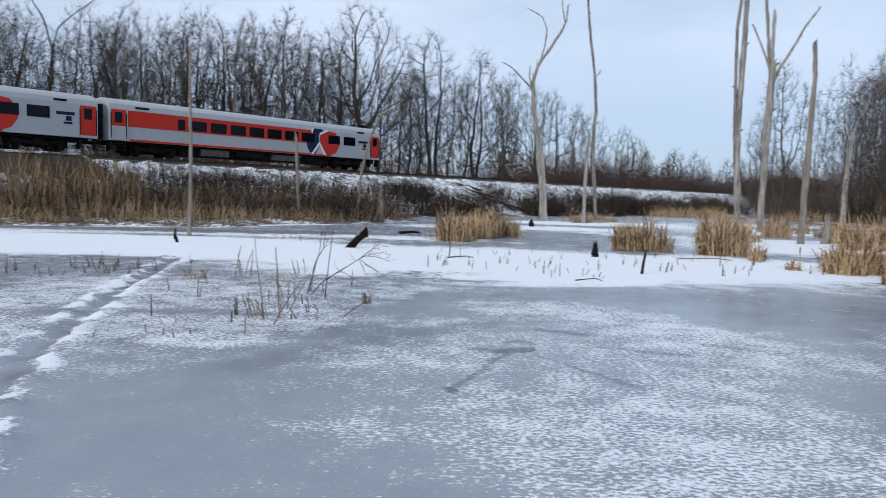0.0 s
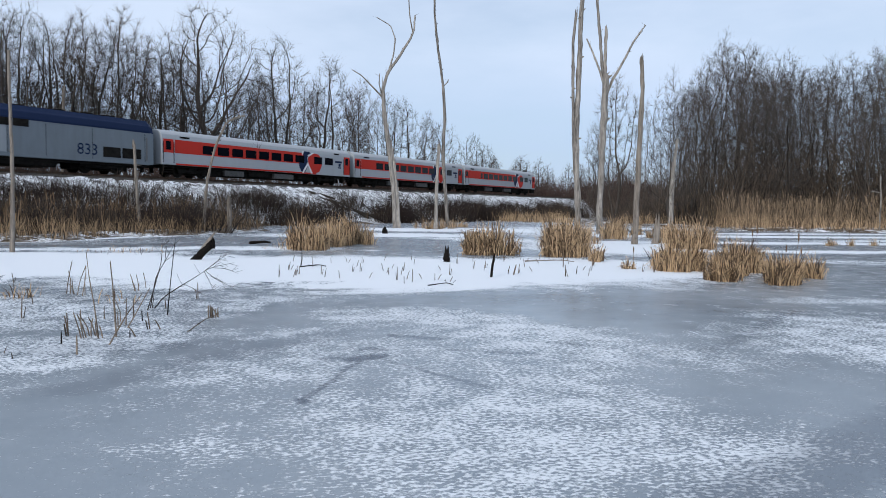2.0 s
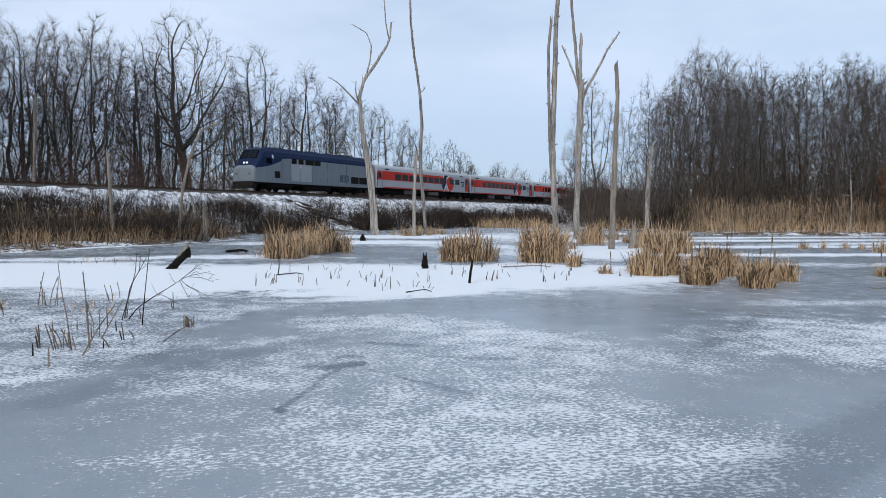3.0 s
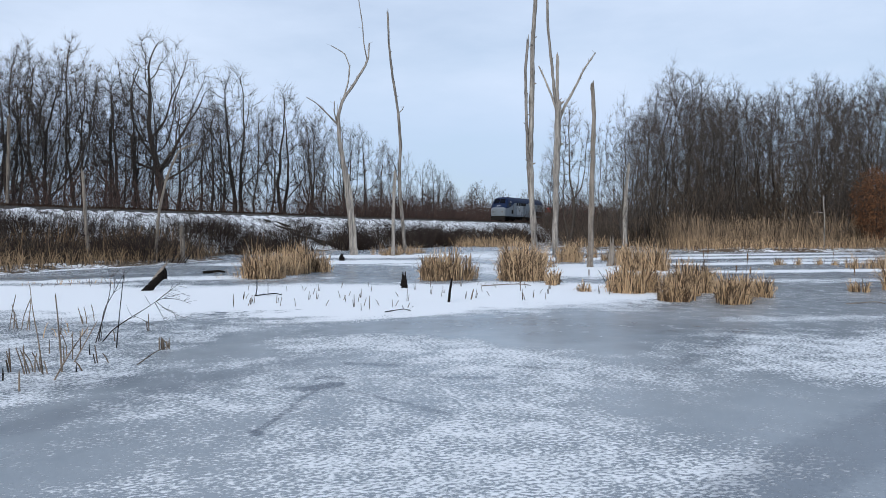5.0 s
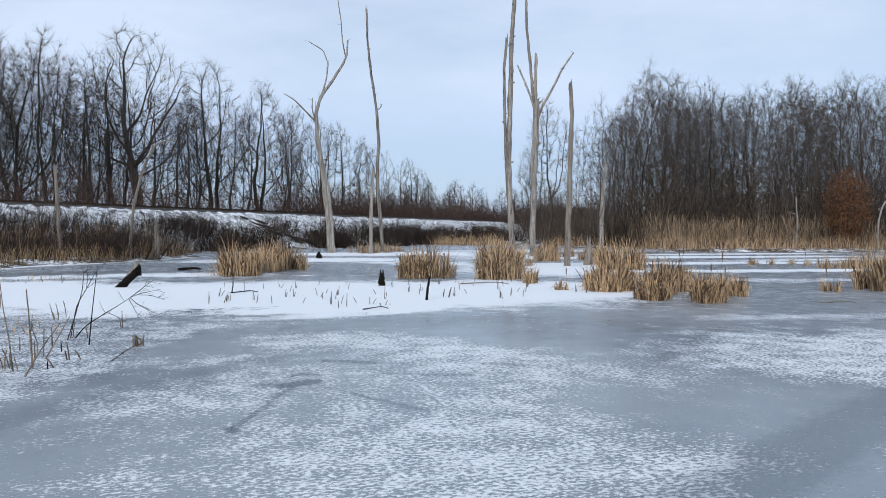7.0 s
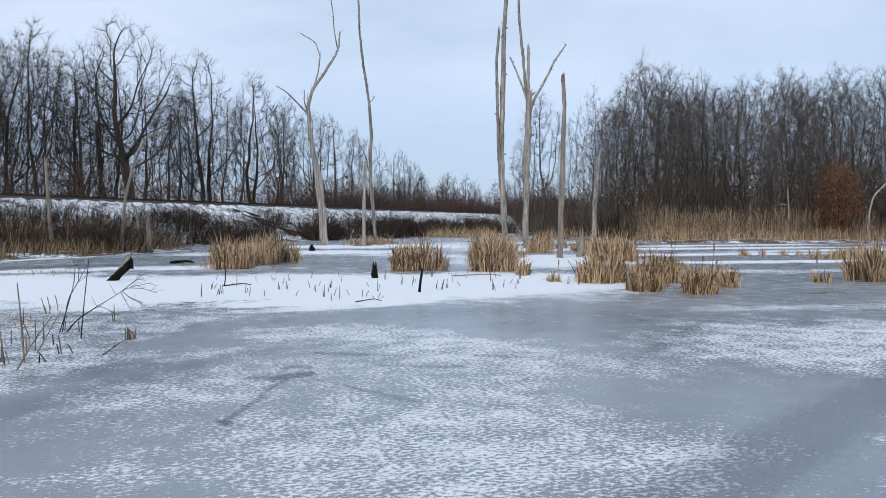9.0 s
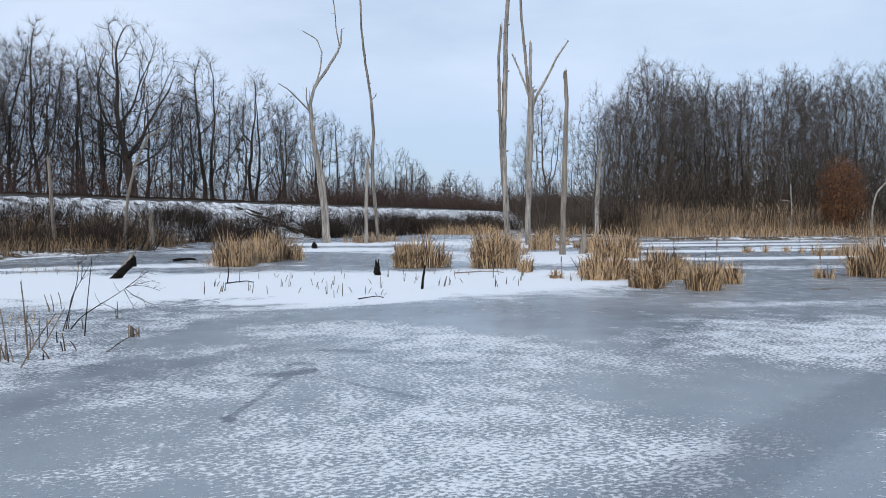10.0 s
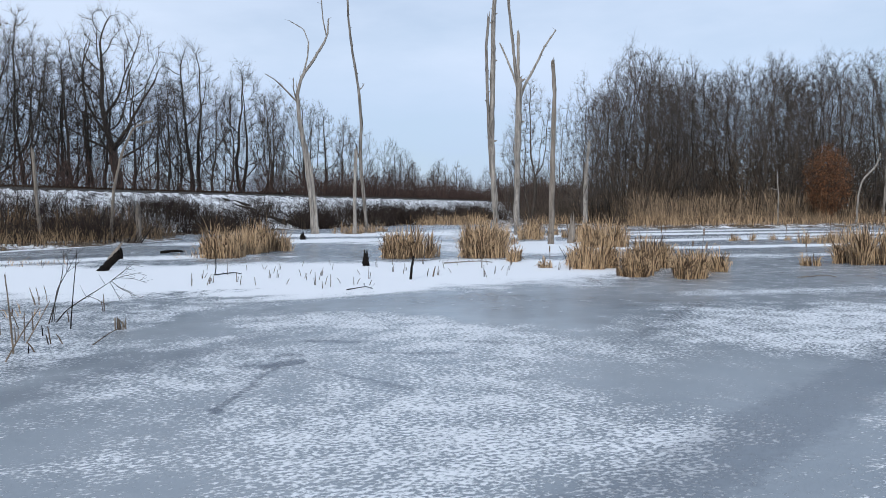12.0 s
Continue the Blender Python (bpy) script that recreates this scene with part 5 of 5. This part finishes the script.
def reed_object(name, seed, xy, heights, width, mat, label, group="", kind="", **more):
    s = Soup()
    V, F = blades(seed, np.asarray(xy), np.asarray(heights), width, **more)
    s.v.append(V)
    s.f, s.n = F, len(V)
    return tagged(quick(name, s, mat), label, "reeds", group, kind)


def cattail_clump(seed, x, y, rx, ry, h, n):
    rs = np.random.RandomState(seed)
    root = tagged(new("cattail_clump"), "clump of dry straw-coloured cattails frozen into the ice", "cattails", "cattail clumps in the pond")
    root.location = (x, y, 0)
    n = int(n * 2.6)
    m = max(3, int(n / 26))                       # tufts within the clump
    ta, tr = rs.uniform(0, 6.28, m), np.sqrt(rs.uniform(0, 1, m))
    th, which = rs.uniform(0.62, 1.12, m) * (1.05 - 0.2 * tr ** 2), rs.randint(0, m, n)
    xy = np.stack([rx * 1.12 * tr * np.cos(ta), ry * 1.2 * tr * np.sin(ta)], 1)[which] + rs.randn(n, 2) * (0.035 + 0.07 * min(rx, ry))
    hh = h * 1.22 * th[which]
    o = reed_object("leaves", seed, xy, hh, 0.0115, REED, "", kind="stuff", lean=0.14, broken=0.8, curl=0.6, outward=True)
    o.parent = root
    del o["category"]
    s = Soup()
    for k in range(max(1, n // 420)):
        i = rs.randint(n)
        t = np.array([xy[i, 0], xy[i, 1], 0]) * 0.8
        lean = rs.randn(2) * 0.12
        H = h * rs.uniform(0.95, 1.2)
        e = t + np.array([lean[0] * H, lean[1] * H, H])
        s.tube([t, e], [0.007, 0.005], 4)
        s.tube([e - (0, 0, 0.02), e + (0, 0, 0.02), e + (0, 0, 0.13), e + (0, 0, 0.17)], [0.006, 0.016, 0.016, 0.004], 5)
    part("seed_head", s, SEED, root, "brown cattail seed heads on stalks")["kind"] = "stuff"


CLUMPS_A = [(0.42, 28.5, 0.7, 0.8, 1.3, 330), (2.35, 32.2, 1.05, 0.9, 1.2, 400), (1.35, 31.0, 0.8, 0.9, 1.15, 250), (6.85, 25.4, 0.9, 0.75, 1.2, 420), (9.0, 24.2, 0.75, 0.7, 1.25, 360), (9.05, 21.5, 0.22, 0.25, 0.62, 70), (11.3, 30.5, 0.6, 0.7, 1.35, 190), (10.0, 26.8, 0.6, 0.8, 1.2, 170),
            (13.1, 33.6, 0.9, 1.0, 1.2, 150), (18.9, 42.6, 0.8, 0.8, 1.35, 190), (16.8, 38.6, 1.0, 1.0, 1.1, 110), (10.1, 18.4, 0.62, 0.5, 0.85, 430), (10.7, 17.0, 0.4, 0.4, 0.72, 200), (9.75, 15.65, 0.33, 0.28, 0.62, 220), (11.55, 17.7, 0.45, 0.4, 0.92, 330)]
CLUMPS_B = [(10.55, 14.7, 0.36, 0.3, 0.82, 290), (12.2, 15.8, 0.2, 0.22, 0.58, 100), (11.3, 15.6, 0.3, 0.26, 0.66, 120), (16.4, 28.7, 0.85, 0.8, 1.35, 310), (15.75, 16.4, 0.22, 0.2, 0.42, 50), (17.7, 16.5, 0.85, 0.6, 1.1, 340), (10.4, 56.6, 1.5, 1.0, 0.95, 160), (26.9, 27.4, 1.8, 0.7, 0.75, 130),
            (29.5, 27.0, 1.6, 0.8, 0.95, 140), (25.7, 31.0, 0.9, 0.5, 0.5, 60), (27.4, 30.6, 0.6, 0.4, 0.5, 40), (8.94, 18.9, 0.12, 0.14, 0.4, 26), (20.8, 39.8, 0.8, 0.8, 1.0, 110), (17.6, 33.6, 0.4, 0.4, 1.0, 60), (22.5, 44.0, 1.5, 1.0, 1.0, 130), (13.4, 61.5, 0.9, 0.8, 0.8, 80)]
for k, row in enumerate(CLUMPS_A + CLUMPS_B):
    cattail_clump(400 + k, *row)


def reed_bed(name, seed, poly, n, height, width, mat, label, inset=0.0, **more):
    """Blades strewn over a polygon of the plan."""
    rs = np.random.RandomState(seed)
    p = np.array(poly, float)
    lo, hi = p.min(0), p.max(0)
    xy = np.zeros((0, 2))
    while len(xy) < n:
        c = rs.uniform(lo, hi, (n * 2, 2))
        c = c[inside_distance(c[:, 0], c[:, 1], poly) > inset]
        patch = 0.42 + 0.75 * waves(c[:, 0], c[:, 1], seed, 2.6)
        xy = np.concatenate([xy, c[rs.uniform(0, 1, len(c)) < patch]])
    xy = xy[:n]
    hh = height * (1 + 0.28 * waves(xy[:, 0], xy[:, 1], seed + 1, 4.0) + 0.2 * waves(xy[:, 0], xy[:, 1], seed + 2, 13.0))
    return reed_object(name, seed, xy, hh, width, mat, label, kind="stuff", **more)


LEFT_EDGE = [(-60, 25.5), (-30, 29.3), (-18.7, 31.5), (-13.6, 33.4), (-10.0, 35.0), (-8.8, 39.6), (-6.6, 41.2), (-2.0, 50.2)]
reed_bed("cattail_bed", 501, LEFT_EDGE + [(-3.5, 53.0), (-8.5, 46.0), (-12.5, 41.5), (-20, 36.5), (-60, 31)], 11000, 1.35, 0.012, BEDREED, "dense belt of dry straw-coloured cattails on the bank", lean=0.24, broken=0.65)
reed_bed("reed_bed", 502, [(-60, 30), (-20, 34.5), (-12.5, 39.0), (-8.5, 44.5), (-4.0, 52.0), (-7.0, 55.5), (-14, 49), (-22, 42), (-60, 36)], 4200, 2.2, 0.012, DULLREED, "belt of dull brown dry reeds behind the cattails", lean=0.12, broken=0.25, curl=0.3, plume=1.6)
reed_bed("tall_reed_bed", 503, [(-60, 27), (-24, 31.5), (-17.5, 33.2), (-14.5, 36.5), (-17, 42.0), (-26, 40), (-60, 34)], 5200, 3.2, 0.012, DULLREED, "tall stand of brown plumed reeds hiding the bank", lean=0.08, broken=0.12, curl=0.25, plume=2.0)
SHORE = [(30.5, 66.5), (36.0, 69.0), (41.5, 69.5), (36.0, 55.5), (43.0, 52.0), (50.0, 50.4), (80, 47.2), (110, 38)]
reed_bed("cattail_bed", 511, SHORE + [(112, 44), (82, 53), (52, 56), (46, 60), (46, 75), (32, 72)], 9000, 1.6, 0.013, REED, "long belt of dry straw-coloured cattails along the shore", lean=0.14, broken=0.6)
reed_bed("tall_reed_bed", 512, [(38, 74), (40, 70), (40, 60.5), (50, 57.5), (60, 54.5), (56, 62), (50, 72), (43, 80)], 5600, 3.5, 0.0075, PHRAG, "tall swaying brown reeds in front of the wood", lean=0.10, broken=0.1, curl=0.3, plume=2.2)
reed_bed("reed_bed", 513, [(56, 55.5), (82, 51), (110, 42), (112, 48), (84, 58), (58, 62)], 3500, 1.9, 0.014, PHRAG, "brown dry reeds in front of the wood", lean=0.1, broken=0.15)
reed_bed("cattail_bed", 514, [(24, 90), (29.5, 96), (33.5, 90), (31, 80), (29, 82)], 900, 1.6, 0.018, REED, "strip of dry cattails at the far end of the pond", lean=0.12)

# ---- stumps, logs and stalks on the ice ----
def broken_stump(name, label, x, y, h, r, seed, lean=0.0, mat=DARKWOOD):
    s = Soup()
    q, rr = dead_stem(s, (0, 0, -0.06), [(0, 0), (lean * 0.4, h * 0.4), (lean * 0.8, h * 0.78)], r * 1.15, r * 0.85, seed, 9, 3)
    splinters(s, q[-1], r * 0.85, seed, 6, h * 0.55)
    o = tagged(part(name, s, mat, None, smooth=False), label, "stump")
    o.location = (x, y, 0)


broken_stump("stump", "jagged black rotten stump in the snow", 4.42, 21.7, 0.42, 0.10, 601)
broken_stump("stump", "short black stump near the dead trees", 5.42, 45.7, 0.42, 0.17, 602)
broken_stump("stump", "dark broken stub beside a thin dead sapling", -8.34, 23.3, 0.4, 0.055, 603, -0.12)
broken_stump("stump", "rotten brown stub among cattails", 16.9, 33.0, 1.2, 0.16, 604, 0.15, GREYWOOD)


def leaning_log():
    root = tagged(new("leaning_log"), "charred black log leaning out of the snow", "log")
    root.location = (-2.93, 23.05, 0)
    s = Soup()
    dead_stem(s, (0, 0, 0), [(-0.08, -0.08), (0.12, 0.1), (0.36, 0.36), (0.5, 0.5)], 0.12, 0.11, 611, 10, 4)
    splinters(s, np.array([0.48, 0.0, 0.48]), 0.1, 612, 6, 0.2)
    part("trunk", s, DARKWOOD, root)
    s = Soup()
    s.tube([(0.2, 0.0, 0.3), (0.38, 0, 0.55), (0.62, 0, 0.88)], [0.07, 0.06, 0.012], 5)
    part("splinter", s, GREYWOOD, root, "grey upstanding splinter")


leaning_log()


def fallen_log(label, x, y, length, r, turn, seed, mat, z=0.0):
    s = Soup()
    q, rr = dead_stem(s, (0, 0, r * 0.6), [(-length / 2, 0), (-length / 5, 0.02), (length / 4, 0.05), (length / 2, 0.0)], r, r * 0.6, seed, 7, 3)
    twiglets(s, q, rr, seed, 4, length * 0.16)
    o = tagged(part("fallen_log", s, mat), label, "log")
    o.matrix_world = pose(x, y, z, 0, 0, turn)


fallen_log("dark log frozen flat into the snow", -1.49, 32.6, 0.9, 0.07, 10, 621, DARKWOOD)
fallen_log("thin dark stick lying on the snow", 0.45, 20.1, 0.7, 0.017, 4, 622, DARKWOOD)
fallen_log("thin dark branch lying on the snow", 2.95, 15.1, 0.55, 0.012, 3, 623, DARKWOOD)
fallen_log("snow-dusted branch lying across the ice", 7.6, 21.6, 1.5, 0.022, -12, 624, GREYWOOD)
fallen_log("dark twig lying on the frosted ice", 13.2, 13.6, 0.9, 0.014, -15, 625, GREYWOOD)


def stick(label, x, y, h, r, lean, seed, mat=STALK):
    s = Soup()
    rs = np.random.RandomState(seed)
    s.tube([(0, 0, -0.05), (lean * 0.5 + rs.randn() * 0.01, rs.randn() * 0.02, h * 0.5), (lean, rs.randn() * 0.03, h)], [r, r * 0.85, r * 0.55], 6)
    s.tube([(lean * 0.6, 0, h * 0.6), (lean * 0.6 + 0.03, 0.01, h * 0.75)], [r * 0.4, r * 0.2], 4)
    o = tagged(part("stick", s, mat), label, "stick")
    o.location = (x, y, 0)


stick("leaning dark broken stick standing in the snow", 4.51, 16.9, 0.55, 0.035, 0.10, 631, DARKWOOD)
stick("short leaning stalk in the snow", 5.2, 17.4, 0.25, 0.02, 0.08, 635)
stick("tall thin stalk in the snow", 7.3, 19.6, 0.38, 0.014, 0.02, 636)
stick("black upstanding spike beside a log", 0.12, 20.1, 0.42, 0.018, 0.04, 637, DARKWOOD)
stick("bare curved twig by the cattails", 9.9, 19.4, 0.55, 0.012, -0.28, 638, DARKWOOD)

stubs = []
for k in range(6):
    rs, s = np.random.RandomState(650 + k), Soup()
    h = (0.16, 0.22, 0.12, 0.28, 0.18, 0.2)[k]
    a = rs.randn(2) * 0.035
    s.tube([(0, 0, -0.04), (a[0] * 0.6, a[1] * 0.6, h * 0.6), (a[0], a[1], h)], [0.009, 0.008, 0.006], 5)
    if k % 2:
        s.tube([(0.02, 0.01, -0.04), (0.05, 0.02, h * 0.55)], [0.009, 0.007], 4)
    stubs.append(s.mesh("broken_stalk", STALK))
rng = random.Random(31)
for k in range(112):
    if k < 58:
        x, y = rng.uniform(-0.5, 9.2), rng.uniform(16.6, 22.6)
    elif k < 66:
        x, y = rng.uniform(2.2, 3.3), rng.uniform(15.0, 16.8)
    elif k < 100:
        x, y = rng.gauss(-6.9, 0.8), rng.gauss(14.7, 0.9)
    else:
        x, y = rng.uniform(-5, -1.5), rng.uniform(8.8, 13.5)
    o = tagged(new("broken_stalk", stubs[rng.randrange(6)]), "short broken reed stalk poking out of the snow", "stalk", "broken stalks in the snow")
    o.matrix_world = pose(x, y, 0, 0, 0, rng.uniform(0, 360))


def tuft(label, x, y, r, h, n, seed, lean=0.3, mat=REED):
    rs = np.random.RandomState(seed)
    o = reed_object("reed_tuft", seed, rs.randn(n, 2) * r * 0.5, np.full(n, h), 0.008, mat, label, "reed tufts in the ice", "stuff", lean=lean, broken=0.25)
    o.location = (x, y, 0)


tuft("small tuft of dry straw reeds in the snow", -4.64, 13.8, 0.28, 0.34, 34, 661)
tuft("sparse dry reeds at the pond's edge", -5.6, 26.9, 1.6, 0.35, 60, 666)
tuft("sparse dry reeds beside the log", -0.6, 29.0, 0.5, 0.5, 20, 667)
tuft("sparse dry reeds in the ice", -2.9, 13.2, 0.4, 0.35, 12, 668, 0.2)
tuft("low broken stalks in the ice", -3.6, 8.4, 0.6, 0.25, 10, 669, 0.3, STALK)


def cane(name, x, y, rows, r, mat=STALK, label="", parent=None, seed=0, end=0.5):
    """One stalk through (dx, z) rows over its foot, with joints and a frayed tip."""
    s = Soup()
    q, rr = dead_stem(s, (x, y, 0), [(0, -0.05)] + rows, r, r * end, seed, 6, 3)
    for i in range(2, len(q), 3):
        s.tube([q[i] - (0, 0, 0.008), q[i] + (0, 0, 0.008)], [rr[i] * 1.3, rr[i] * 1.3], 6)
    s.spike(q[-1], q[-1] + (rr[-1], 0, 0.03), rr[-1] * 0.6)
    o = part(name, s, mat, parent)
    if not parent:
        tagged(o, label, "stick", "dry stalks in the ice")
    return o


for k, (label, x, y, rows, r) in enumerate((
        ("tall bare straw stalk standing in the ice", -2.15, 9.59, [(-0.03, 0.53), (-0.06, 0.91)], 0.013), ("tall thin curved dry stalk in the ice", -2.32, 9.47, [(-0.05, 0.43), (-0.1, 0.71), (-0.13, 1.04)], 0.009),
        ("slanting straw stalk leaning over the ice", -2.13, 9.02, [(0.18, 0.29), (0.38, 0.58)], 0.011), ("slanting dry stalk leaning towards the bush", -2.19, 10.28, [(0.14, 0.21), (0.3, 0.51)], 0.010),
        ("thin dark upright shoot beside the bush", -1.85, 11.38, [(0.05, 0.5), (0.12, 1.1)], 0.010), ("short upright dry stalk in the ice", -2.24, 10.53, [(0.01, 0.36)], 0.010),
        ("bent dry stalk in the ice", -2.54, 11.68, [(-0.1, 0.26), (-0.26, 0.27)], 0.008), ("short thick broken stalk in the ice", -2.3, 8.47, [(0, 0.21)], 0.013),
        ("short dark broken stalk in the ice", -2.65, 9.16, [(0.0, 0.14)], 0.011), ("short upright dry stalk in the ice", -2.31, 10.39, [(0.0, 0.2)], 0.010),
        ("short upright dry stalk in the ice", -2.37, 10.81, [(0.0, 0.13)], 0.009), ("short upright dry stalk in the ice", -2.65, 11.12, [(0.0, 0.18)], 0.010),
        ("short dark broken stalk in the ice", -1.98, 9.51, [(0.0, 0.09)], 0.010), ("short dark broken stalk in the ice", -2.09, 10.85, [(-0.01, 0.14)], 0.010))):
    cane("dry_stalk", x, y, rows, r, DARKWOOD if "dark" in label else STRAW, label, None, 700 + k)


def stem_bundle(label, x, y, stems, mat, r=0.008):
    """A few broken stems that rise from one rooted base."""
    root = tagged(new("stem_bundle"), label, "reeds", "stem bundles in the ice")
    root.location = (x, y, 0)
    for k, (dx, dy, rows) in enumerate(stems):
        cane("stem", dx, dy, rows, r, mat, "", root, int(abs(x) * 100) + k, 0.8)


stem_bundle("bundle of broken straw cattail stems in the ice", -2.48, 9.58, [(-0.04, -0.05, [(-0.06, 0.18), (-0.1, 0.31)]), (0, 0, [(-0.05, 0.14), (-0.11, 0.28)]), (0, 0.12, [(-0.03, 0.12), (-0.1, 0.23)]),
    (0.08, 0.1, [(-0.05, 0.15), (-0.09, 0.23)]), (0.2, -0.08, [(-0.02, 0.08), (-0.04, 0.15)]), (-0.03, -0.02, [(-0.04, 0.19), (-0.04, 0.33)]), (0.03, 0.05, [(0.0, 0.12), (0.02, 0.22)]), (0.12, 0.02, [(-0.03, 0.1), (-0.03, 0.19)])], STRAW)
stem_bundle("cut stub of dry reed stems with a dark base", -1.17, 11.08, [(-0.07, 0, [(0, 0.16)]), (-0.045, 0.02, [(0.0, 0.15)]), (-0.02, 0, [(-0.01, 0.14)]), (0.0, 0.03, [(-0.02, 0.12)]), (0.03, 0.0, [(0.0, 0.11)]), (0.06, 0.02, [(0, 0.13)]), (0.08, 0.06, [(-0.06, 0.08), (-0.13, 0.15)])], STRAW, 0.011)
stem_bundle("loose bundle of dry reed stems in the snow", -3.97, 14.3, [(-0.07, 0, [(0.05, 0.3), (0.11, 0.58)]), (0.0, 0, [(0.02, 0.2), (-0.02, 0.41)]), (0.04, 0.05, [(-0.02, 0.25)]), (0.14, -0.1, [(0.05, 0.24), (0.15, 0.5)]), (0.27, -0.28, [(0.07, 0.36), (0.07, 0.53)]),
    (-0.03, 0.1, [(0.02, 0.28)]), (0.08, 0.0, [(-0.05, 0.15), (-0.12, 0.2)]), (0.3, -0.2, [(0.0, 0.3)])], STRAW)
stem_bundle("small bundle of dry reed stems in the snow", -2.92, 14.75, [(-0.04, 0, [(-0.05, 0.19), (-0.08, 0.3)]), (0.03, 0, [(-0.02, 0.17), (-0.05, 0.3)]), (0, 0.05, [(0.02, 0.13)]), (0.06, 0.5, [(-0.02, 0.17), (-0.05, 0.29)]), (-0.02, -0.04, [(-0.03, 0.12), (-0.06, 0.16)])], STRAW)
o = cane("fallen_twig", 0, 0, [(0.13, 0.02), (0.26, 0.03)], 0.008, STALK, "forked twig lying on the ice by a reed stub", None, 745)
o.matrix_world = pose(-1.36, 9.85, 0.05, 0, 0, 75)
o.scale = (4.2, 1, 1)


def bare_bush():
    """A thin leafless bush whose arms arch over the ice."""
    root = tagged(new("bare_bush"), "thin leafless bush with arching twigs frozen into the ice", "bush")
    root.location = (-2.22, 12.1, 0)
    rs = np.random.RandomState(680)
    arms = (((-0.03, -0.1), [(0.12, 0.36), (0.22, 0.72), (0.24, 0.98)], 0.012, 6), ((-0.02, 0.1), [(0.09, 0.48), (0.23, 0.73), (0.36, 0.98)], 0.011, 6), ((0.02, 0.05), [(0.17, 0.17), (0.4, 0.33), (0.63, 0.47), (0.82, 0.6)], 0.014, 3),
            ((0.01, 0.1), [(0.04, 0.25)], 0.009, 0))
    for (dx, dy), rows, r, twigs in arms:
        s = Soup()
        q, rr = dead_stem(s, (dx, dy, 0), [(0, -0.05)] + rows, r * 0.8, 0.004, rs.randint(999), 5, 4)
        for k in range(twigs):
            i = rs.randint(len(q) // 2, len(q))
            d = np.array([rs.uniform(-0.5, 0.9), rs.randn() * 0.4, rs.uniform(0.2, 0.9)])
            s.tube([q[i], q[i] + d * 0.14, q[i] + d * 0.26 + (0, 0, 0.03)], [0.004, 0.003, 0.002], 3)
        part("stem", s, BUSHBARK, root)
    for rows in ([(0.82, 0.6), (0.95, 0.71), (1.15, 0.86)], [(0.80, 0.59), (0.95, 0.45), (1.21, 0.32)], [(0.78, 0.58), (0.86, 0.42), (0.92, 0.28)], [(0.82, 0.6), (0.95, 0.65), (1.24, 0.71)], [(0.81, 0.6), (1.0, 0.74), (1.05, 0.86)],
                 [(0.46, 0.38), (0.6, 0.32), (0.72, 0.24)], [(0.88, 0.5), (1.05, 0.42), (1.1, 0.3)], [(0.9, 0.63), (1.1, 0.62), (1.3, 0.54)]):
        s = Soup()
        q, rr = dead_stem(s, (0.02, 0.05, 0), rows, 0.005, 0.0025, rs.randint(999), 4, 4)
        for k in range(5):
            i = rs.randint(len(q) // 3, len(q))
            d = np.array([rs.uniform(0.2, 1), rs.randn() * 0.4, rs.uniform(-0.6, 0.6)])
            s.tube([q[i], q[i] + d * 0.07, q[i] + d * 0.16], [0.003, 0.0025, 0.0018], 3)
        part("twig", s, BUSHBARK, root)


bare_bush()


def washout_streak():
    """Dark tie-shaped beams added in place of an eroded dirt streak down the bank."""
    rs = np.random.RandomState(760)
    for k in range(11):
        s = Soup()
        length = rs.uniform(1.6, 2.8)
        s.box(-length / 2, length / 2, -0.12, 0.12, -0.1, 0.1)
        o = tagged(part("old_tie", s, TIE, None, bevel=0.03), "dark beam standing in for washed-out dirt on the snowy bank", "railway tie", "old ties on the bank")
        u = k / 10
        c = 3.6 + 4.6 * u + rs.uniform(-0.3, 0.3)
        q = on_track(9.0 + 4.5 * u + rs.uniform(-0.8, 0.8), c)
        o.matrix_world = pose(q[0], q[1], bank_height(c) + 0.08, 0, rs.uniform(8, 22), rs.uniform(-75, 5))


washout_streak()

track()
motions()
